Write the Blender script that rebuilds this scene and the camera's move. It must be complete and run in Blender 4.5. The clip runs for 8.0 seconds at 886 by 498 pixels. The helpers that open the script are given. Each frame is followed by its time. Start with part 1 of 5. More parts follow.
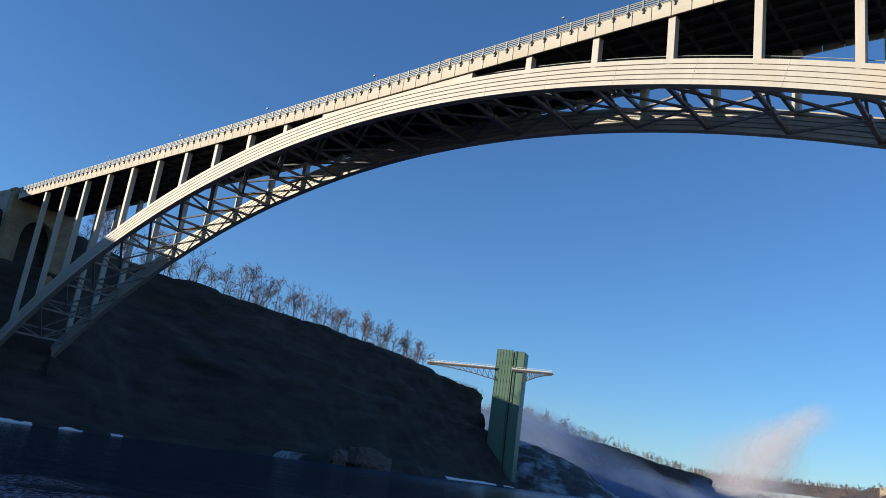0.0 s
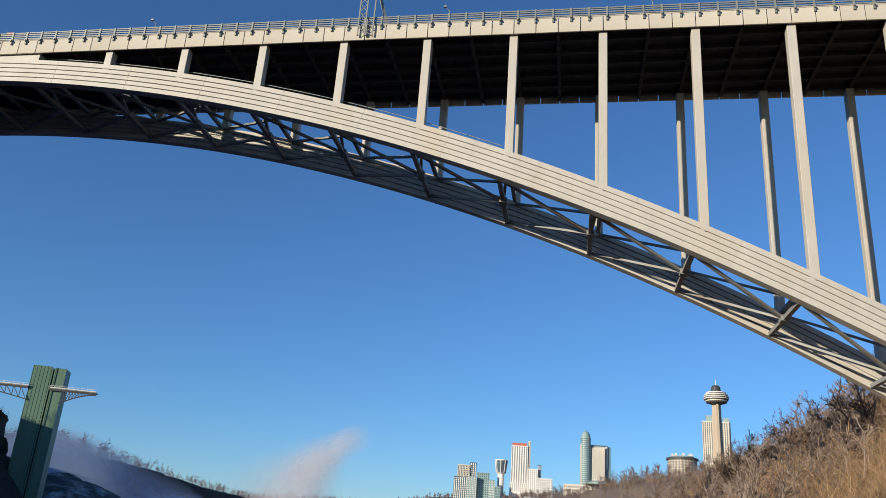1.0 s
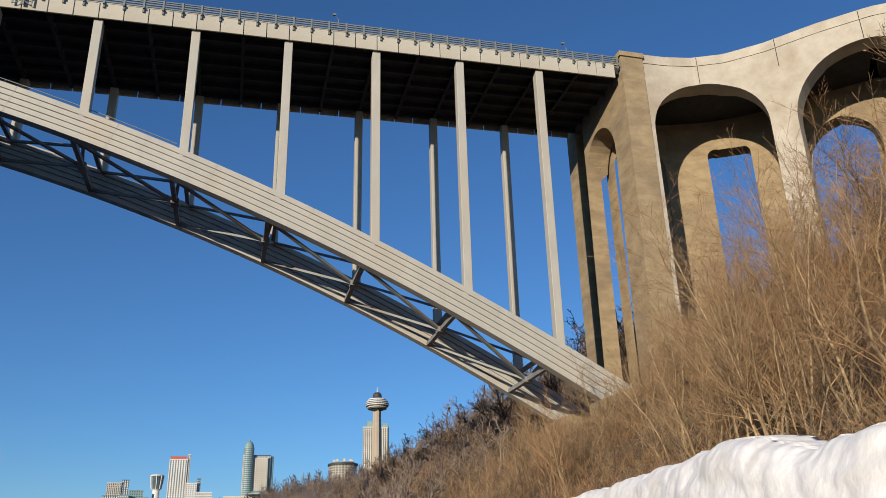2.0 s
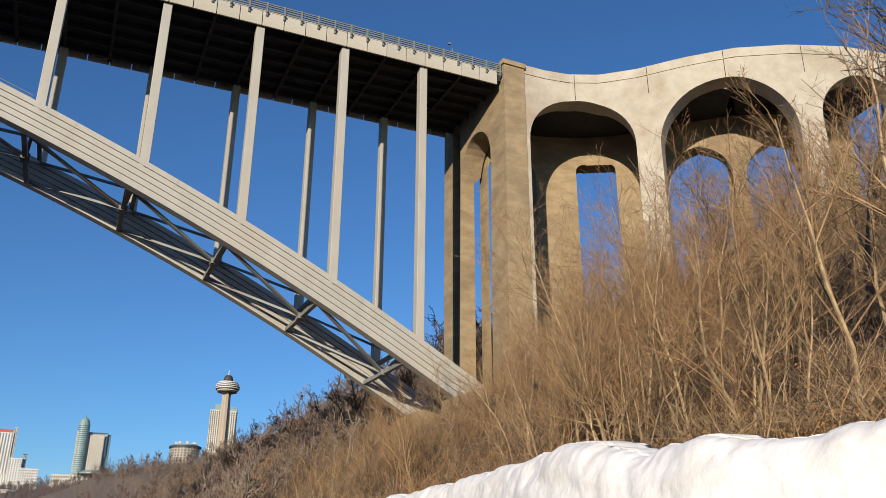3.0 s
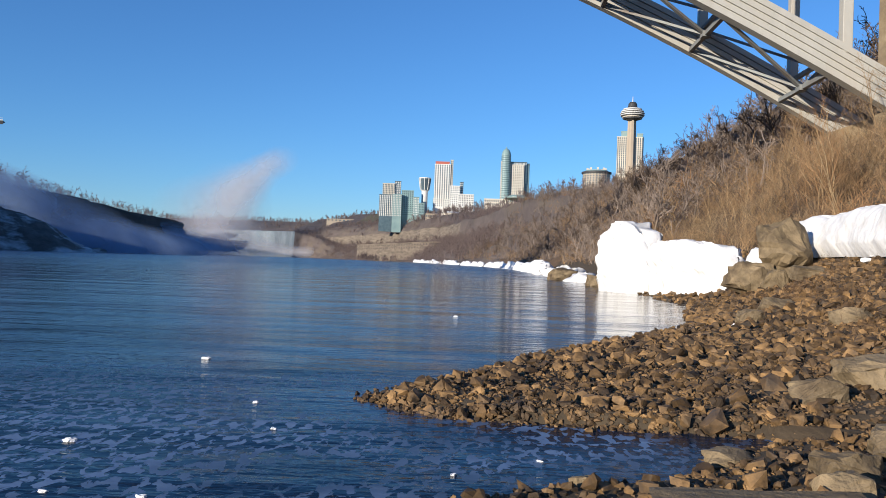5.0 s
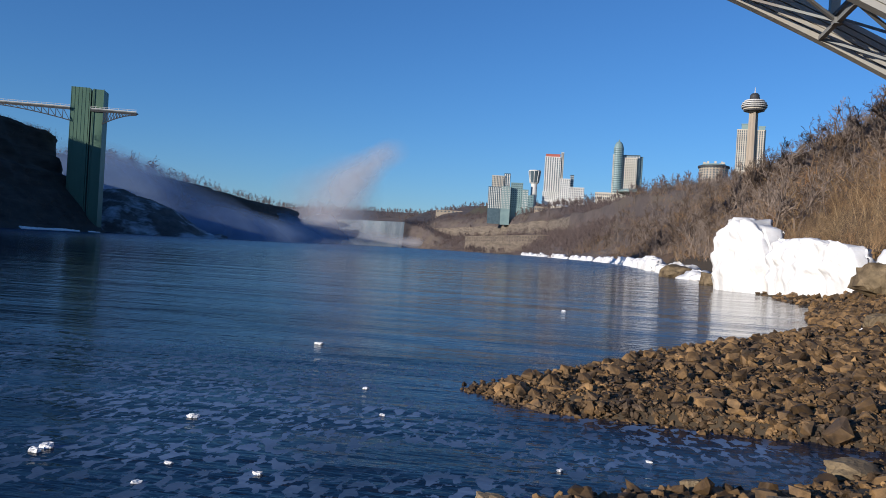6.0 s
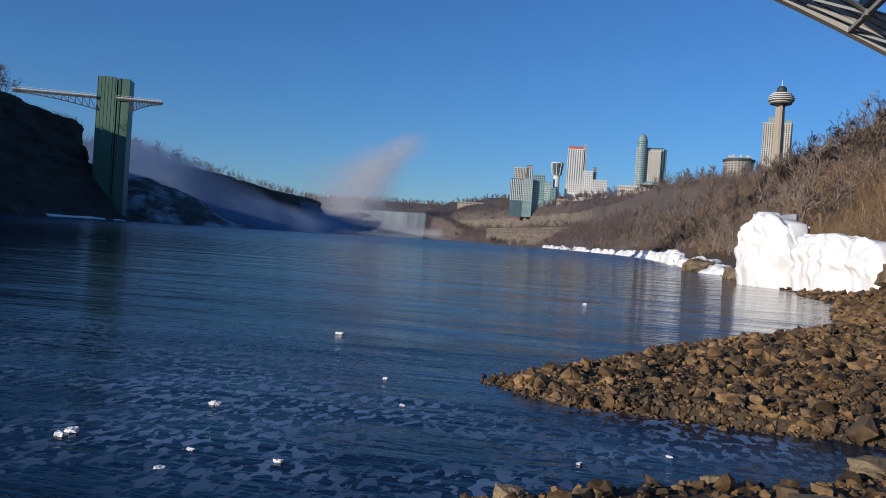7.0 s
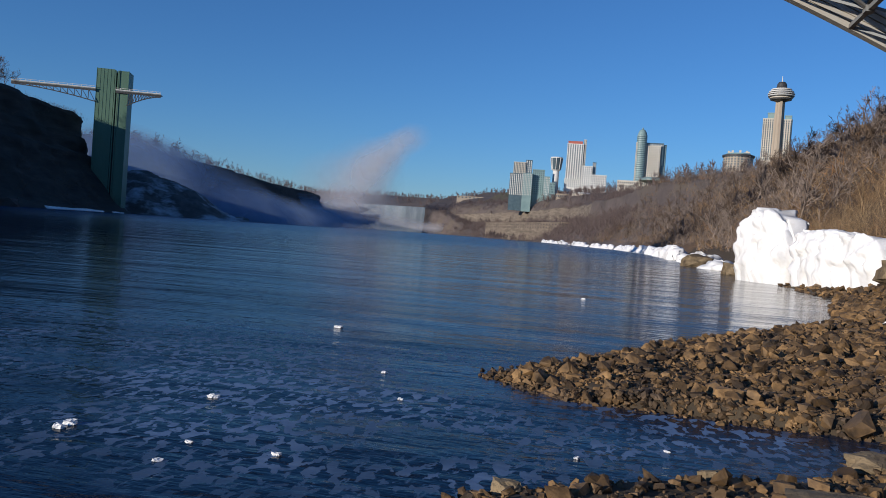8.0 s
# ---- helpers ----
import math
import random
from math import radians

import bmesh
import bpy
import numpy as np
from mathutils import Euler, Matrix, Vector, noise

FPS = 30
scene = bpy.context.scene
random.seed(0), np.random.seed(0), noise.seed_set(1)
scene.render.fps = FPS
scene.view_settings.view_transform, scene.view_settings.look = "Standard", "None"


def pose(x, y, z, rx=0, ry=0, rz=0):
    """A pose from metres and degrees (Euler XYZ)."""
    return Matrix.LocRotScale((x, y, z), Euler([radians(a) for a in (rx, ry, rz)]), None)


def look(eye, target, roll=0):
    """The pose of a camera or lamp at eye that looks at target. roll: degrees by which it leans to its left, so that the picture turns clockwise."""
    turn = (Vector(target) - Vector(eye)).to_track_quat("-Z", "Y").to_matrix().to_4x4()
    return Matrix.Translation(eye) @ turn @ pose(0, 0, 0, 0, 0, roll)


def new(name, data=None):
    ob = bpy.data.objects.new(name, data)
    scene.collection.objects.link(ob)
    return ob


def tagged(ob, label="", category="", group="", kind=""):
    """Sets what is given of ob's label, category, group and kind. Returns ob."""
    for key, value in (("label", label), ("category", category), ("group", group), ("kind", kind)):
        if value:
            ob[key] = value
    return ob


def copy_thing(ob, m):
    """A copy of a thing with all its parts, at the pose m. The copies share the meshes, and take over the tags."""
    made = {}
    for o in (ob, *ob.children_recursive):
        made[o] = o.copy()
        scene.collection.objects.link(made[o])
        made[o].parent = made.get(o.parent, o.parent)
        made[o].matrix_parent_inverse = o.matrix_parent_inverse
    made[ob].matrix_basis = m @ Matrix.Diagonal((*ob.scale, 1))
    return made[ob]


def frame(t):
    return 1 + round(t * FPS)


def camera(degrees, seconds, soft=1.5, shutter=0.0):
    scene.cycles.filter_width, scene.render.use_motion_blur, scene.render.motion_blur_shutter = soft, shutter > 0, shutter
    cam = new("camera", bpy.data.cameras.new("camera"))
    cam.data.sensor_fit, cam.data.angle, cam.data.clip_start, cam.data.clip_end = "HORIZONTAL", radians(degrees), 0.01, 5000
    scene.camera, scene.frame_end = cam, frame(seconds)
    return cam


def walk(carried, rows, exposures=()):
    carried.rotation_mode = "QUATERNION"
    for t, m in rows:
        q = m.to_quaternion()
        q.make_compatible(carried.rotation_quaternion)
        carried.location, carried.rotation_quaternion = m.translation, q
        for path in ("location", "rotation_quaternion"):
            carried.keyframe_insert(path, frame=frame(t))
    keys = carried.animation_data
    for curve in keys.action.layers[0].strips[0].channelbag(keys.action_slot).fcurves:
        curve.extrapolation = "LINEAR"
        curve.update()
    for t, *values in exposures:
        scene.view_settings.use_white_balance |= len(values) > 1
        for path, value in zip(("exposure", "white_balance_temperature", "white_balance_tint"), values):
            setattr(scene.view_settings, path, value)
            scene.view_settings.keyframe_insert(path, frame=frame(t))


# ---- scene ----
cam = camera(57.84, 8.0, soft=0.9)
EYE = 2.0
ROWS = [
    (0.0, 0.15, 105.70, -7.61, 39.05),
    (0.2, 0.15, 106.08, -7.76, 35.88),
    (0.6, 0.15, 108.43, -6.82, 22.76),
    (1.0, 0.15, 110.40, -3.98, 8.38),
    (1.5, 0.15, 110.87, -0.83, -4.37),
    (2.0, 0.15, 111.51, 1.46, -14.14),
    (2.2, 0.15, 112.92, 1.56, -17.22),
    (3.3, 0.14, 108.04, -1.03, -25.58),
    (3.5, 0.12, 105.25, -2.58, -24.49),
    (4.0, 0.09, 98.88, -6.15, -14.05),
    (4.5, 0.06, 92.49, -4.66, -3.45),
    (5.0, 0.03, 90.90, -1.98, 3.24),
    (5.2, 0.02, 90.80, -2.38, 5.31),
    (6.5, 0.0, 89.54, -3.54, 12.26),
    (7.0, 0.0, 89.29, -3.93, 12.46),
    (7.5, 0.0, 89.08, -4.14, 12.50),
    (8.0, 0.0, 88.88, -4.21, 12.39),
]
EXPOSURES = [(0.0, 0.72, 6500, 12), (0.5, 0.58, 6450, 12), (1.0, 0.46, 6350, 12), (1.5, 0.20, 6300, 12), (2.2, 0.14, 6250, 12), (3.3, 0.29, 6300, 12), (3.7, 0.32, 6250, 12), (4.0, 0.27, 6150, 12), (4.5, 0.17, 6000, 12), (4.8, 0.42, 5950, 12), (5.2, 0.48, 5900, 13), (5.8, 0.22, 5750, 14), (6.4, -0.08, 5700, 14), (8.0, -0.10, 5700, 14)]
walk(cam, [(t, pose(x, 0, EYE, rx, ry, rz)) for t, x, rx, ry, rz in ROWS], EXPOSURES)

# ---- light: low morning sun from behind and to the left ----
SUN_AZ, SUN_EL = -140.0, 12.0
world = bpy.data.worlds.new("sky")
scene.world = world
world.use_nodes = True
wn = world.node_tree
wn.nodes.clear()
sky = wn.nodes.new("ShaderNodeTexSky")
sky.sky_type, sky.sun_disc = "NISHITA", False
sky.sun_elevation, sky.sun_rotation = radians(SUN_EL), radians(SUN_AZ)
sky.air_density, sky.dust_density, sky.ozone_density = 1.0, 0.0, 6.0
bg = wn.nodes.new("ShaderNodeBackground")
bg.inputs["Strength"].default_value = 0.116
wo = wn.nodes.new("ShaderNodeOutputWorld")
wn.links.new(sky.outputs[0], bg.inputs[0])
wn.links.new(bg.outputs[0], wo.inputs[0])
sun_dir = Vector((math.sin(radians(SUN_AZ)) * math.cos(radians(SUN_EL)), math.cos(radians(SUN_AZ)) * math.cos(radians(SUN_EL)), math.sin(radians(SUN_EL))))
sun = new("sun", bpy.data.lights.new("sun", "SUN"))
sun.data.energy, sun.data.angle, sun.data.color = 4.8, radians(0.5), (1.0, 0.86, 0.66)
sun.matrix_world = look(sun_dir * 300, (0, 0, 0))


# ---- materials ----
def material(name, dark, light, scale=1.0, rough=0.8, bump=0.3, bump_scale=None, metal=0.0, stain=None, stain_scale=0.15, spread=0.0, space="Object", stretch=(1, 1, 1), spec=0.4):
    """Two colours mixed by fine noise, broad stains over them, and a fine relief."""
    m = bpy.data.materials.new(name)
    m.use_nodes = True
    nt = m.node_tree
    n, l = nt.nodes, nt.links
    b = n["Principled BSDF"]
    b.inputs["Roughness"].default_value, b.inputs["Metallic"].default_value = rough, metal
    b.inputs["Specular IOR Level"].default_value = spec
    if space == "World":
        src = n.new("ShaderNodeNewGeometry").outputs["Position"]
    else:
        src = n.new("ShaderNodeTexCoord").outputs["Object"]
    mp = n.new("ShaderNodeMapping")
    mp.inputs["Scale"].default_value = stretch
    l.new(src, mp.inputs[0])

    def noisy(s, detail=6.0):
        t = n.new("ShaderNodeTexNoise")
        t.inputs["Scale"].default_value, t.inputs["Detail"].default_value, t.inputs["Roughness"].default_value = s, detail, 0.65
        l.new(mp.outputs[0], t.inputs[0])
        return t.outputs[0]

    def ramped(src_, lo, hi):
        r = n.new("ShaderNodeMapRange")
        r.inputs[1].default_value, r.inputs[2].default_value = lo, hi
        l.new(src_, r.inputs[0])
        return r.outputs[0]

    def blend(fac, a, c):
        x = n.new("ShaderNodeMix")
        x.data_type = "RGBA"
        l.new(fac, x.inputs[0])
        for sock, val in ((x.inputs[6], a), (x.inputs[7], c)):
            if isinstance(val, tuple):
                sock.default_value = (*val, 1)
            else:
                l.new(val, sock)
        return x.outputs[2]

    col = blend(ramped(noisy(scale), 0.3, 0.7), dark, light)
    if stain:
        col = blend(ramped(noisy(stain_scale, 4.0), 0.48, 0.72), col, stain)
    if spread:
        info = n.new("ShaderNodeObjectInfo")
        isl = n.new("ShaderNodeNewGeometry")
        add = n.new("ShaderNodeMath")
        l.new(info.outputs["Random"], add.inputs[0])
        l.new(isl.outputs["Random Per Island"], add.inputs[1])
        fr = n.new("ShaderNodeMath")
        fr.operation = "FRACT"
        l.new(add.outputs[0], fr.inputs[0])
        hsv = n.new("ShaderNodeHueSaturation")
        r = n.new("ShaderNodeMapRange")
        r.inputs[3].default_value, r.inputs[4].default_value = 1 - spread, 1 + spread
        l.new(fr.outputs[0], r.inputs[0])
        l.new(r.outputs[0], hsv.inputs["Value"])
        l.new(col, hsv.inputs["Color"])
        col = hsv.outputs[0]
    l.new(col, b.inputs["Base Color"])
    if bump:
        bp = n.new("ShaderNodeBump")
        bp.inputs["Strength"].default_value, bp.inputs["Distance"].default_value = bump, 0.3 / (bump_scale or scale * 3)
        l.new(noisy(bump_scale or scale * 3), bp.inputs["Height"])
        l.new(bp.outputs[0], b.inputs["Normal"])
    return m


PAINT = material("bridge_paint", (0.37, 0.36, 0.315), (0.45, 0.435, 0.385), 0.5, 0.55, 0.08, stain=(0.42, 0.38, 0.31), stain_scale=0.12, space="World", stretch=(1, 1, 0.4))
# the ribs' own paint, darkened to hold the shade between them
BRACE = material("shaded_brace_paint", (0.19, 0.205, 0.205), (0.27, 0.28, 0.27), 0.6, 0.6, 0.1, stain=(0.15, 0.11, 0.08), space="World")
# deck steel and ramp soffit, near-black with the underside shade in the colour
SHADESOFFIT = material("shaded_soffit", (0.016, 0.018, 0.022), (0.035, 0.036, 0.04), 0.7, 0.75, 0.2, space="World")
PANEL = material("fascia_concrete", (0.41, 0.385, 0.32), (0.50, 0.475, 0.40), 0.8, 0.85, 0.15, stain=(0.40, 0.36, 0.28), stain_scale=0.4, spread=0.05)
TAN = material("old_concrete", (0.235, 0.175, 0.10), (0.385, 0.30, 0.178), 0.35, 0.9, 0.35, 2.0, stain=(0.20, 0.15, 0.10), stain_scale=0.1, space="World", stretch=(1, 1, 2.2))
PALE = material("pale_concrete", (0.39, 0.35, 0.275), (0.52, 0.475, 0.39), 0.4, 0.9, 0.3, 2.0, stain=(0.34, 0.28, 0.2), stain_scale=0.12, space="World")
RAIL = material("rail_metal", (0.17, 0.19, 0.175), (0.25, 0.265, 0.24), 2.0, 0.5, 0.05, metal=0.2)
SOIL = material("bank_soil", (0.07, 0.045, 0.026), (0.17, 0.105, 0.055), 0.8, 0.95, 0.6, 3.0, stain=(0.11, 0.085, 0.05), stain_scale=0.08, space="World")
BEACH = material("beach_earth", (0.04, 0.031, 0.02), (0.105, 0.078, 0.047), 2.0, 0.95, 0.7, 8.0, stain=(0.08, 0.055, 0.03), stain_scale=0.4, space="World")
# left cliff rock, near-black because the gorge shade is in its colour
SHADECLIFF = material("shaded_cliff_rock", (0.018, 0.017, 0.015), (0.075, 0.063, 0.052), 0.09, 0.95, 0.7, 0.5, stain=(0.028, 0.026, 0.02), stain_scale=0.03, space="World", stretch=(1, 0.5, 2.6))
# the purple-grey tone carries the haze of distance
FARBANK = material("far_bank", (0.085, 0.068, 0.06), (0.15, 0.12, 0.105), 0.035, 0.95, 0.5, 0.2, stain=(0.15, 0.12, 0.085), stain_scale=0.02, space="World", stretch=(1, 1, 2.0))
TURF = material("winter_turf", (0.11, 0.10, 0.05), (0.18, 0.15, 0.08), 0.1, 0.95, 0.3, space="World")
STONE = material("shore_stone", (0.018, 0.012, 0.007), (0.27, 0.16, 0.062), 3.5, 0.7, 0.6, 14.0, stain=(0.05, 0.038, 0.028), stain_scale=1.3, spread=0.75, space="World")
BOULDER = material("boulder_rock", (0.12, 0.09, 0.05), (0.34, 0.255, 0.145), 1.6, 0.8, 1.0, 5.0, stain=(0.085, 0.06, 0.035), stain_scale=0.9, spread=0.2, space="World")
SNOW = material("snow", (0.84, 0.84, 0.83), (0.91, 0.91, 0.9), 3.5, 0.75, 0.45, 4.0, stain=(0.72, 0.71, 0.67), stain_scale=0.5, space="World", spec=0.3)
BARK = material("bark", (0.19, 0.13, 0.07), (0.42, 0.31, 0.175), 3.0, 0.9, 0.4, 12.0, spread=0.3)
DARKBARK = material("dark_bark", (0.07, 0.05, 0.033), (0.20, 0.145, 0.09), 3.0, 0.9, 0.5, 12.0, spread=0.25)
TWIG = material("twigs", (0.19, 0.12, 0.062), (0.35, 0.235, 0.122), 2.0, 0.9, 0.0, spread=0.35, space="World", stain=(0.27, 0.135, 0.055), stain_scale=0.09)
DARKTWIG = material("dark_twigs", (0.07, 0.05, 0.035), (0.14, 0.10, 0.07), 2.0, 0.9, 0.0, spread=0.3, space="World")
GREYTWIG = material("grey_twigs", (0.15, 0.12, 0.10), (0.27, 0.215, 0.175), 2.0, 0.9, 0.0, spread=0.3, space="World")
# twigs of the distant woods, with haze toned purple into them
PURPLETWIG = material("purple_twigs", (0.10, 0.075, 0.07), (0.19, 0.145, 0.13), 2.0, 0.9, 0.0, spread=0.3, space="World")
ROCKFACE = material("tan_cliff", (0.085, 0.07, 0.055), (0.29, 0.235, 0.17), 0.12, 0.95, 0.5, 0.2, stain=(0.2, 0.16, 0.12), stain_scale=0.03, space="World", stretch=(0.4, 0.4, 3.0))
LEAF = material("dead_leaves", (0.20, 0.10, 0.035), (0.34, 0.19, 0.07), 2.0, 0.85, 0.0, spread=0.4, space="World")
DEADGRASS = material("dead_grass", (0.07, 0.04, 0.02), (0.17, 0.10, 0.05), 2.0, 0.9, 0.0, spread=0.3, space="World")
GREEN = material("tower_green", (0.07, 0.14, 0.095), (0.12, 0.21, 0.14), 0.12, 0.5, 0.05, stain=(0.13, 0.19, 0.14), stain_scale=0.04, space="World", stretch=(1, 1, 0.15))
WHITE = material("hotel_white", (0.62, 0.61, 0.57), (0.72, 0.71, 0.67), 0.1, 0.7, 0.0, stain=(0.56, 0.53, 0.48), stain_scale=0.03, space="World")
BEIGE = material("hotel_beige", (0.54, 0.49, 0.40), (0.63, 0.58, 0.48), 0.1, 0.75, 0.0, stain=(0.44, 0.38, 0.3), stain_scale=0.03, space="World")
TEAL = material("roof_teal", (0.17, 0.26, 0.26), (0.25, 0.35, 0.34), 0.1, 0.4, 0.0, space="World")
NEEDLE = material("tower_concrete", (0.34, 0.28, 0.21), (0.43, 0.365, 0.28), 0.1, 0.8, 0.0, space="World", stain=(0.30, 0.24, 0.18), stain_scale=0.05)
GLASS = material("window_glass", (0.06, 0.09, 0.11), (0.10, 0.14, 0.16), 0.2, 0.15, 0.0, space="World", spec=0.7)
REDMAT = material("red_sign", (0.38, 0.10, 0.07), (0.45, 0.14, 0.1), 0.5, 0.6, 0.0)
DARK = material("dark_metal", (0.03, 0.03, 0.032), (0.06, 0.06, 0.06), 1.0, 0.6, 0.0)


def water_material():
    m = bpy.data.materials.new("river_water")
    m.use_nodes = True
    n, l = m.node_tree.nodes, m.node_tree.links
    b = n["Principled BSDF"]
    b.inputs["IOR"].default_value = 1.33
    pos = n.new("ShaderNodeNewGeometry").outputs["Position"]

    def tex(s, detail, stretch, rough=0.6, dist=0.0):
        mp = n.new("ShaderNodeMapping")
        mp.inputs["Scale"].default_value = stretch
        l.new(pos, mp.inputs[0])
        t = n.new("ShaderNodeTexNoise")
        t.inputs["Scale"].default_value, t.inputs["Detail"].default_value = s, detail
        t.inputs["Roughness"].default_value, t.inputs["Distortion"].default_value = rough, dist
        l.new(mp.outputs[0], t.inputs[0])
        return t.outputs[0]

    def rng(src, a, c, lo=0.0, hi=1.0):
        r = n.new("ShaderNodeMapRange")
        for i, v in enumerate((a, c, lo, hi), 1):
            r.inputs[i].default_value = v
        l.new(src, r.inputs[0])
        return r.outputs[0]

    def mul(a, c):
        x = n.new("ShaderNodeMath")
        x.operation = "MULTIPLY"
        l.new(a, x.inputs[0])
        l.new(c, x.inputs[1])
        return x.outputs[0]

    # flecks of slush drifting in the eddy by the shore
    xyz = n.new("ShaderNodeSeparateXYZ")
    l.new(pos, xyz.inputs[0])
    near = rng(xyz.outputs[1], 9.5, 17.0, 1.0, 0.0)
    fleck = rng(tex(6.5, 3.0, (1.2, 0.65, 1), 0.5, 0.5), 0.515, 0.55)
    slush = mul(mul(fleck, near), rng(tex(0.3, 2.0, (1, 1, 1)), 0.36, 0.54))
    mix = n.new("ShaderNodeMix")
    mix.data_type = "RGBA"
    # clear eddy by the shore, main current brightened in place of reflected sky
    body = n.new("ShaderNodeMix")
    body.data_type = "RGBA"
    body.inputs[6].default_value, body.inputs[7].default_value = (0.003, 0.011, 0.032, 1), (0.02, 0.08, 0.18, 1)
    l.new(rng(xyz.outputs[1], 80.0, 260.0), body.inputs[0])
    l.new(body.outputs[2], mix.inputs[6])
    mix.inputs[7].default_value = (0.16, 0.255, 0.42, 1)
    l.new(rng(slush, 0, 1, 0.0, 0.9), mix.inputs[0])
    l.new(mix.outputs[2], b.inputs["Base Color"])
    # cat's-paws of wind, and waves too fine to see farther out
    ruffle = mul(rng(tex(0.35, 5.0, (0.12, 1.0, 1), 0.6, 0.5), 0.42, 0.6, 0.5, 1.0), rng(xyz.outputs[1], 40.0, 220.0, 0.06, 0.26))
    both = n.new("ShaderNodeMath")
    both.operation = "MAXIMUM"
    l.new(rng(slush, 0, 1, 0.05, 0.7), both.inputs[0])
    l.new(ruffle, both.inputs[1])
    l.new(both.outputs[0], b.inputs["Roughness"])
    # small ripples over a slow swell
    h1 = tex(3.2, 4.0, (0.5, 1.4, 1), 0.55)
    h2 = tex(0.8, 4.0, (0.3, 1.2, 1), 0.55)
    b1 = n.new("ShaderNodeBump")
    b1.inputs["Strength"].default_value, b1.inputs["Distance"].default_value = 0.8, 0.05
    l.new(rng(xyz.outputs[1], 9.0, 60.0, 0.5, 0.2), b1.inputs["Strength"])
    b2 = n.new("ShaderNodeBump")
    b2.inputs["Strength"].default_value, b2.inputs["Distance"].default_value = 0.9, 0.4
    b3 = n.new("ShaderNodeBump")
    b3.inputs["Strength"].default_value, b3.inputs["Distance"].default_value = 1.0, 1.3
    l.new(tex(0.22, 3.0, (0.22, 1.2, 1), 0.5), b3.inputs["Height"])
    l.new(b3.outputs[0], b2.inputs["Normal"])
    l.new(rng(xyz.outputs[1], 70.0, 220.0, 0.11, 0.55), b2.inputs["Strength"])
    l.new(rng(xyz.outputs[1], 70.0, 220.0, 0.12, 0.6), b3.inputs["Strength"])
    l.new(h2, b2.inputs["Height"])
    l.new(h1, b1.inputs["Height"])
    l.new(b2.outputs[0], b1.inputs["Normal"])
    l.new(b1.outputs[0], b.inputs["Normal"])
    # long streaks of dark colour mixed in to dull the sky's reflection
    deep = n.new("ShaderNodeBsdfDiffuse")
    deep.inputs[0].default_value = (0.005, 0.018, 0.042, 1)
    dulled = n.new("ShaderNodeMixShader")
    l.new(mul(rng(tex(0.5, 6.0, (0.28, 1.0, 1), 0.62, 0.6), 0.32, 0.68, 0.1, 0.36), mul(rng(slush, 0, 1, 1.0, 0.0), rng(xyz.outputs[1], 8.0, 26.0, 1.7, 1.0))), dulled.inputs[0])
    l.new(b.outputs[0], dulled.inputs[1])
    l.new(deep.outputs[0], dulled.inputs[2])
    l.new(dulled.outputs[0], n["Material Output"].inputs[0])
    return m


def mist_material(name, density, scale, streak=(1, 1, 1), lo=0.38, hi=0.7, tint=(0.85, 0.87, 0.9)):
    """Thin drifting spray: a soft-edged, noisy veil that is mostly clear."""
    m = bpy.data.materials.new(name)
    m.use_nodes = True
    n, l = m.node_tree.nodes, m.node_tree.links
    n.clear()
    tc = n.new("ShaderNodeTexCoord")
    gm = n.new("ShaderNodeMapping")
    l.new(tc.outputs["Object"], gm.inputs[0])
    ball = n.new("ShaderNodeTexGradient")
    ball.gradient_type = "SPHERICAL"
    l.new(gm.outputs[0], ball.inputs[0])
    sm = n.new("ShaderNodeMapping")
    sm.inputs["Scale"].default_value = streak
    l.new(n.new("ShaderNodeNewGeometry").outputs["Position"], sm.inputs[0])
    noi = n.new("ShaderNodeTexNoise")
    noi.inputs["Scale"].default_value, noi.inputs["Detail"].default_value = scale, 6.0
    l.new(sm.outputs[0], noi.inputs[0])
    rr = n.new("ShaderNodeMapRange")
    rr.inputs[1].default_value, rr.inputs[2].default_value = lo, hi
    l.new(noi.outputs[0], rr.inputs[0])
    mu = n.new("ShaderNodeMath")
    mu.operation = "MULTIPLY"
    l.new(ball.outputs["Fac"], mu.inputs[0])
    l.new(rr.outputs[0], mu.inputs[1])
    mu2 = n.new("ShaderNodeMath")
    mu2.operation, mu2.use_clamp = "MULTIPLY", True
    mu2.inputs[1].default_value = density
    l.new(mu.outputs[0], mu2.inputs[0])
    clear = n.new("ShaderNodeBsdfTransparent")
    dif = n.new("ShaderNodeBsdfDiffuse")
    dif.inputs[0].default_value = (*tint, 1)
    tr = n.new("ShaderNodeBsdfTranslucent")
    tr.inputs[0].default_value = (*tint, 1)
    ad = n.new("ShaderNodeMixShader")
    l.new(dif.outputs[0], ad.inputs[1])
    l.new(tr.outputs[0], ad.inputs[2])
    mx = n.new("ShaderNodeMixShader")
    l.new(mu2.outputs[0], mx.inputs[0])
    l.new(clear.outputs[0], mx.inputs[1])
    l.new(ad.outputs[0], mx.inputs[2])
    out = n.new("ShaderNodeOutputMaterial")
    l.new(mx.outputs[0], out.inputs[0])
    return m


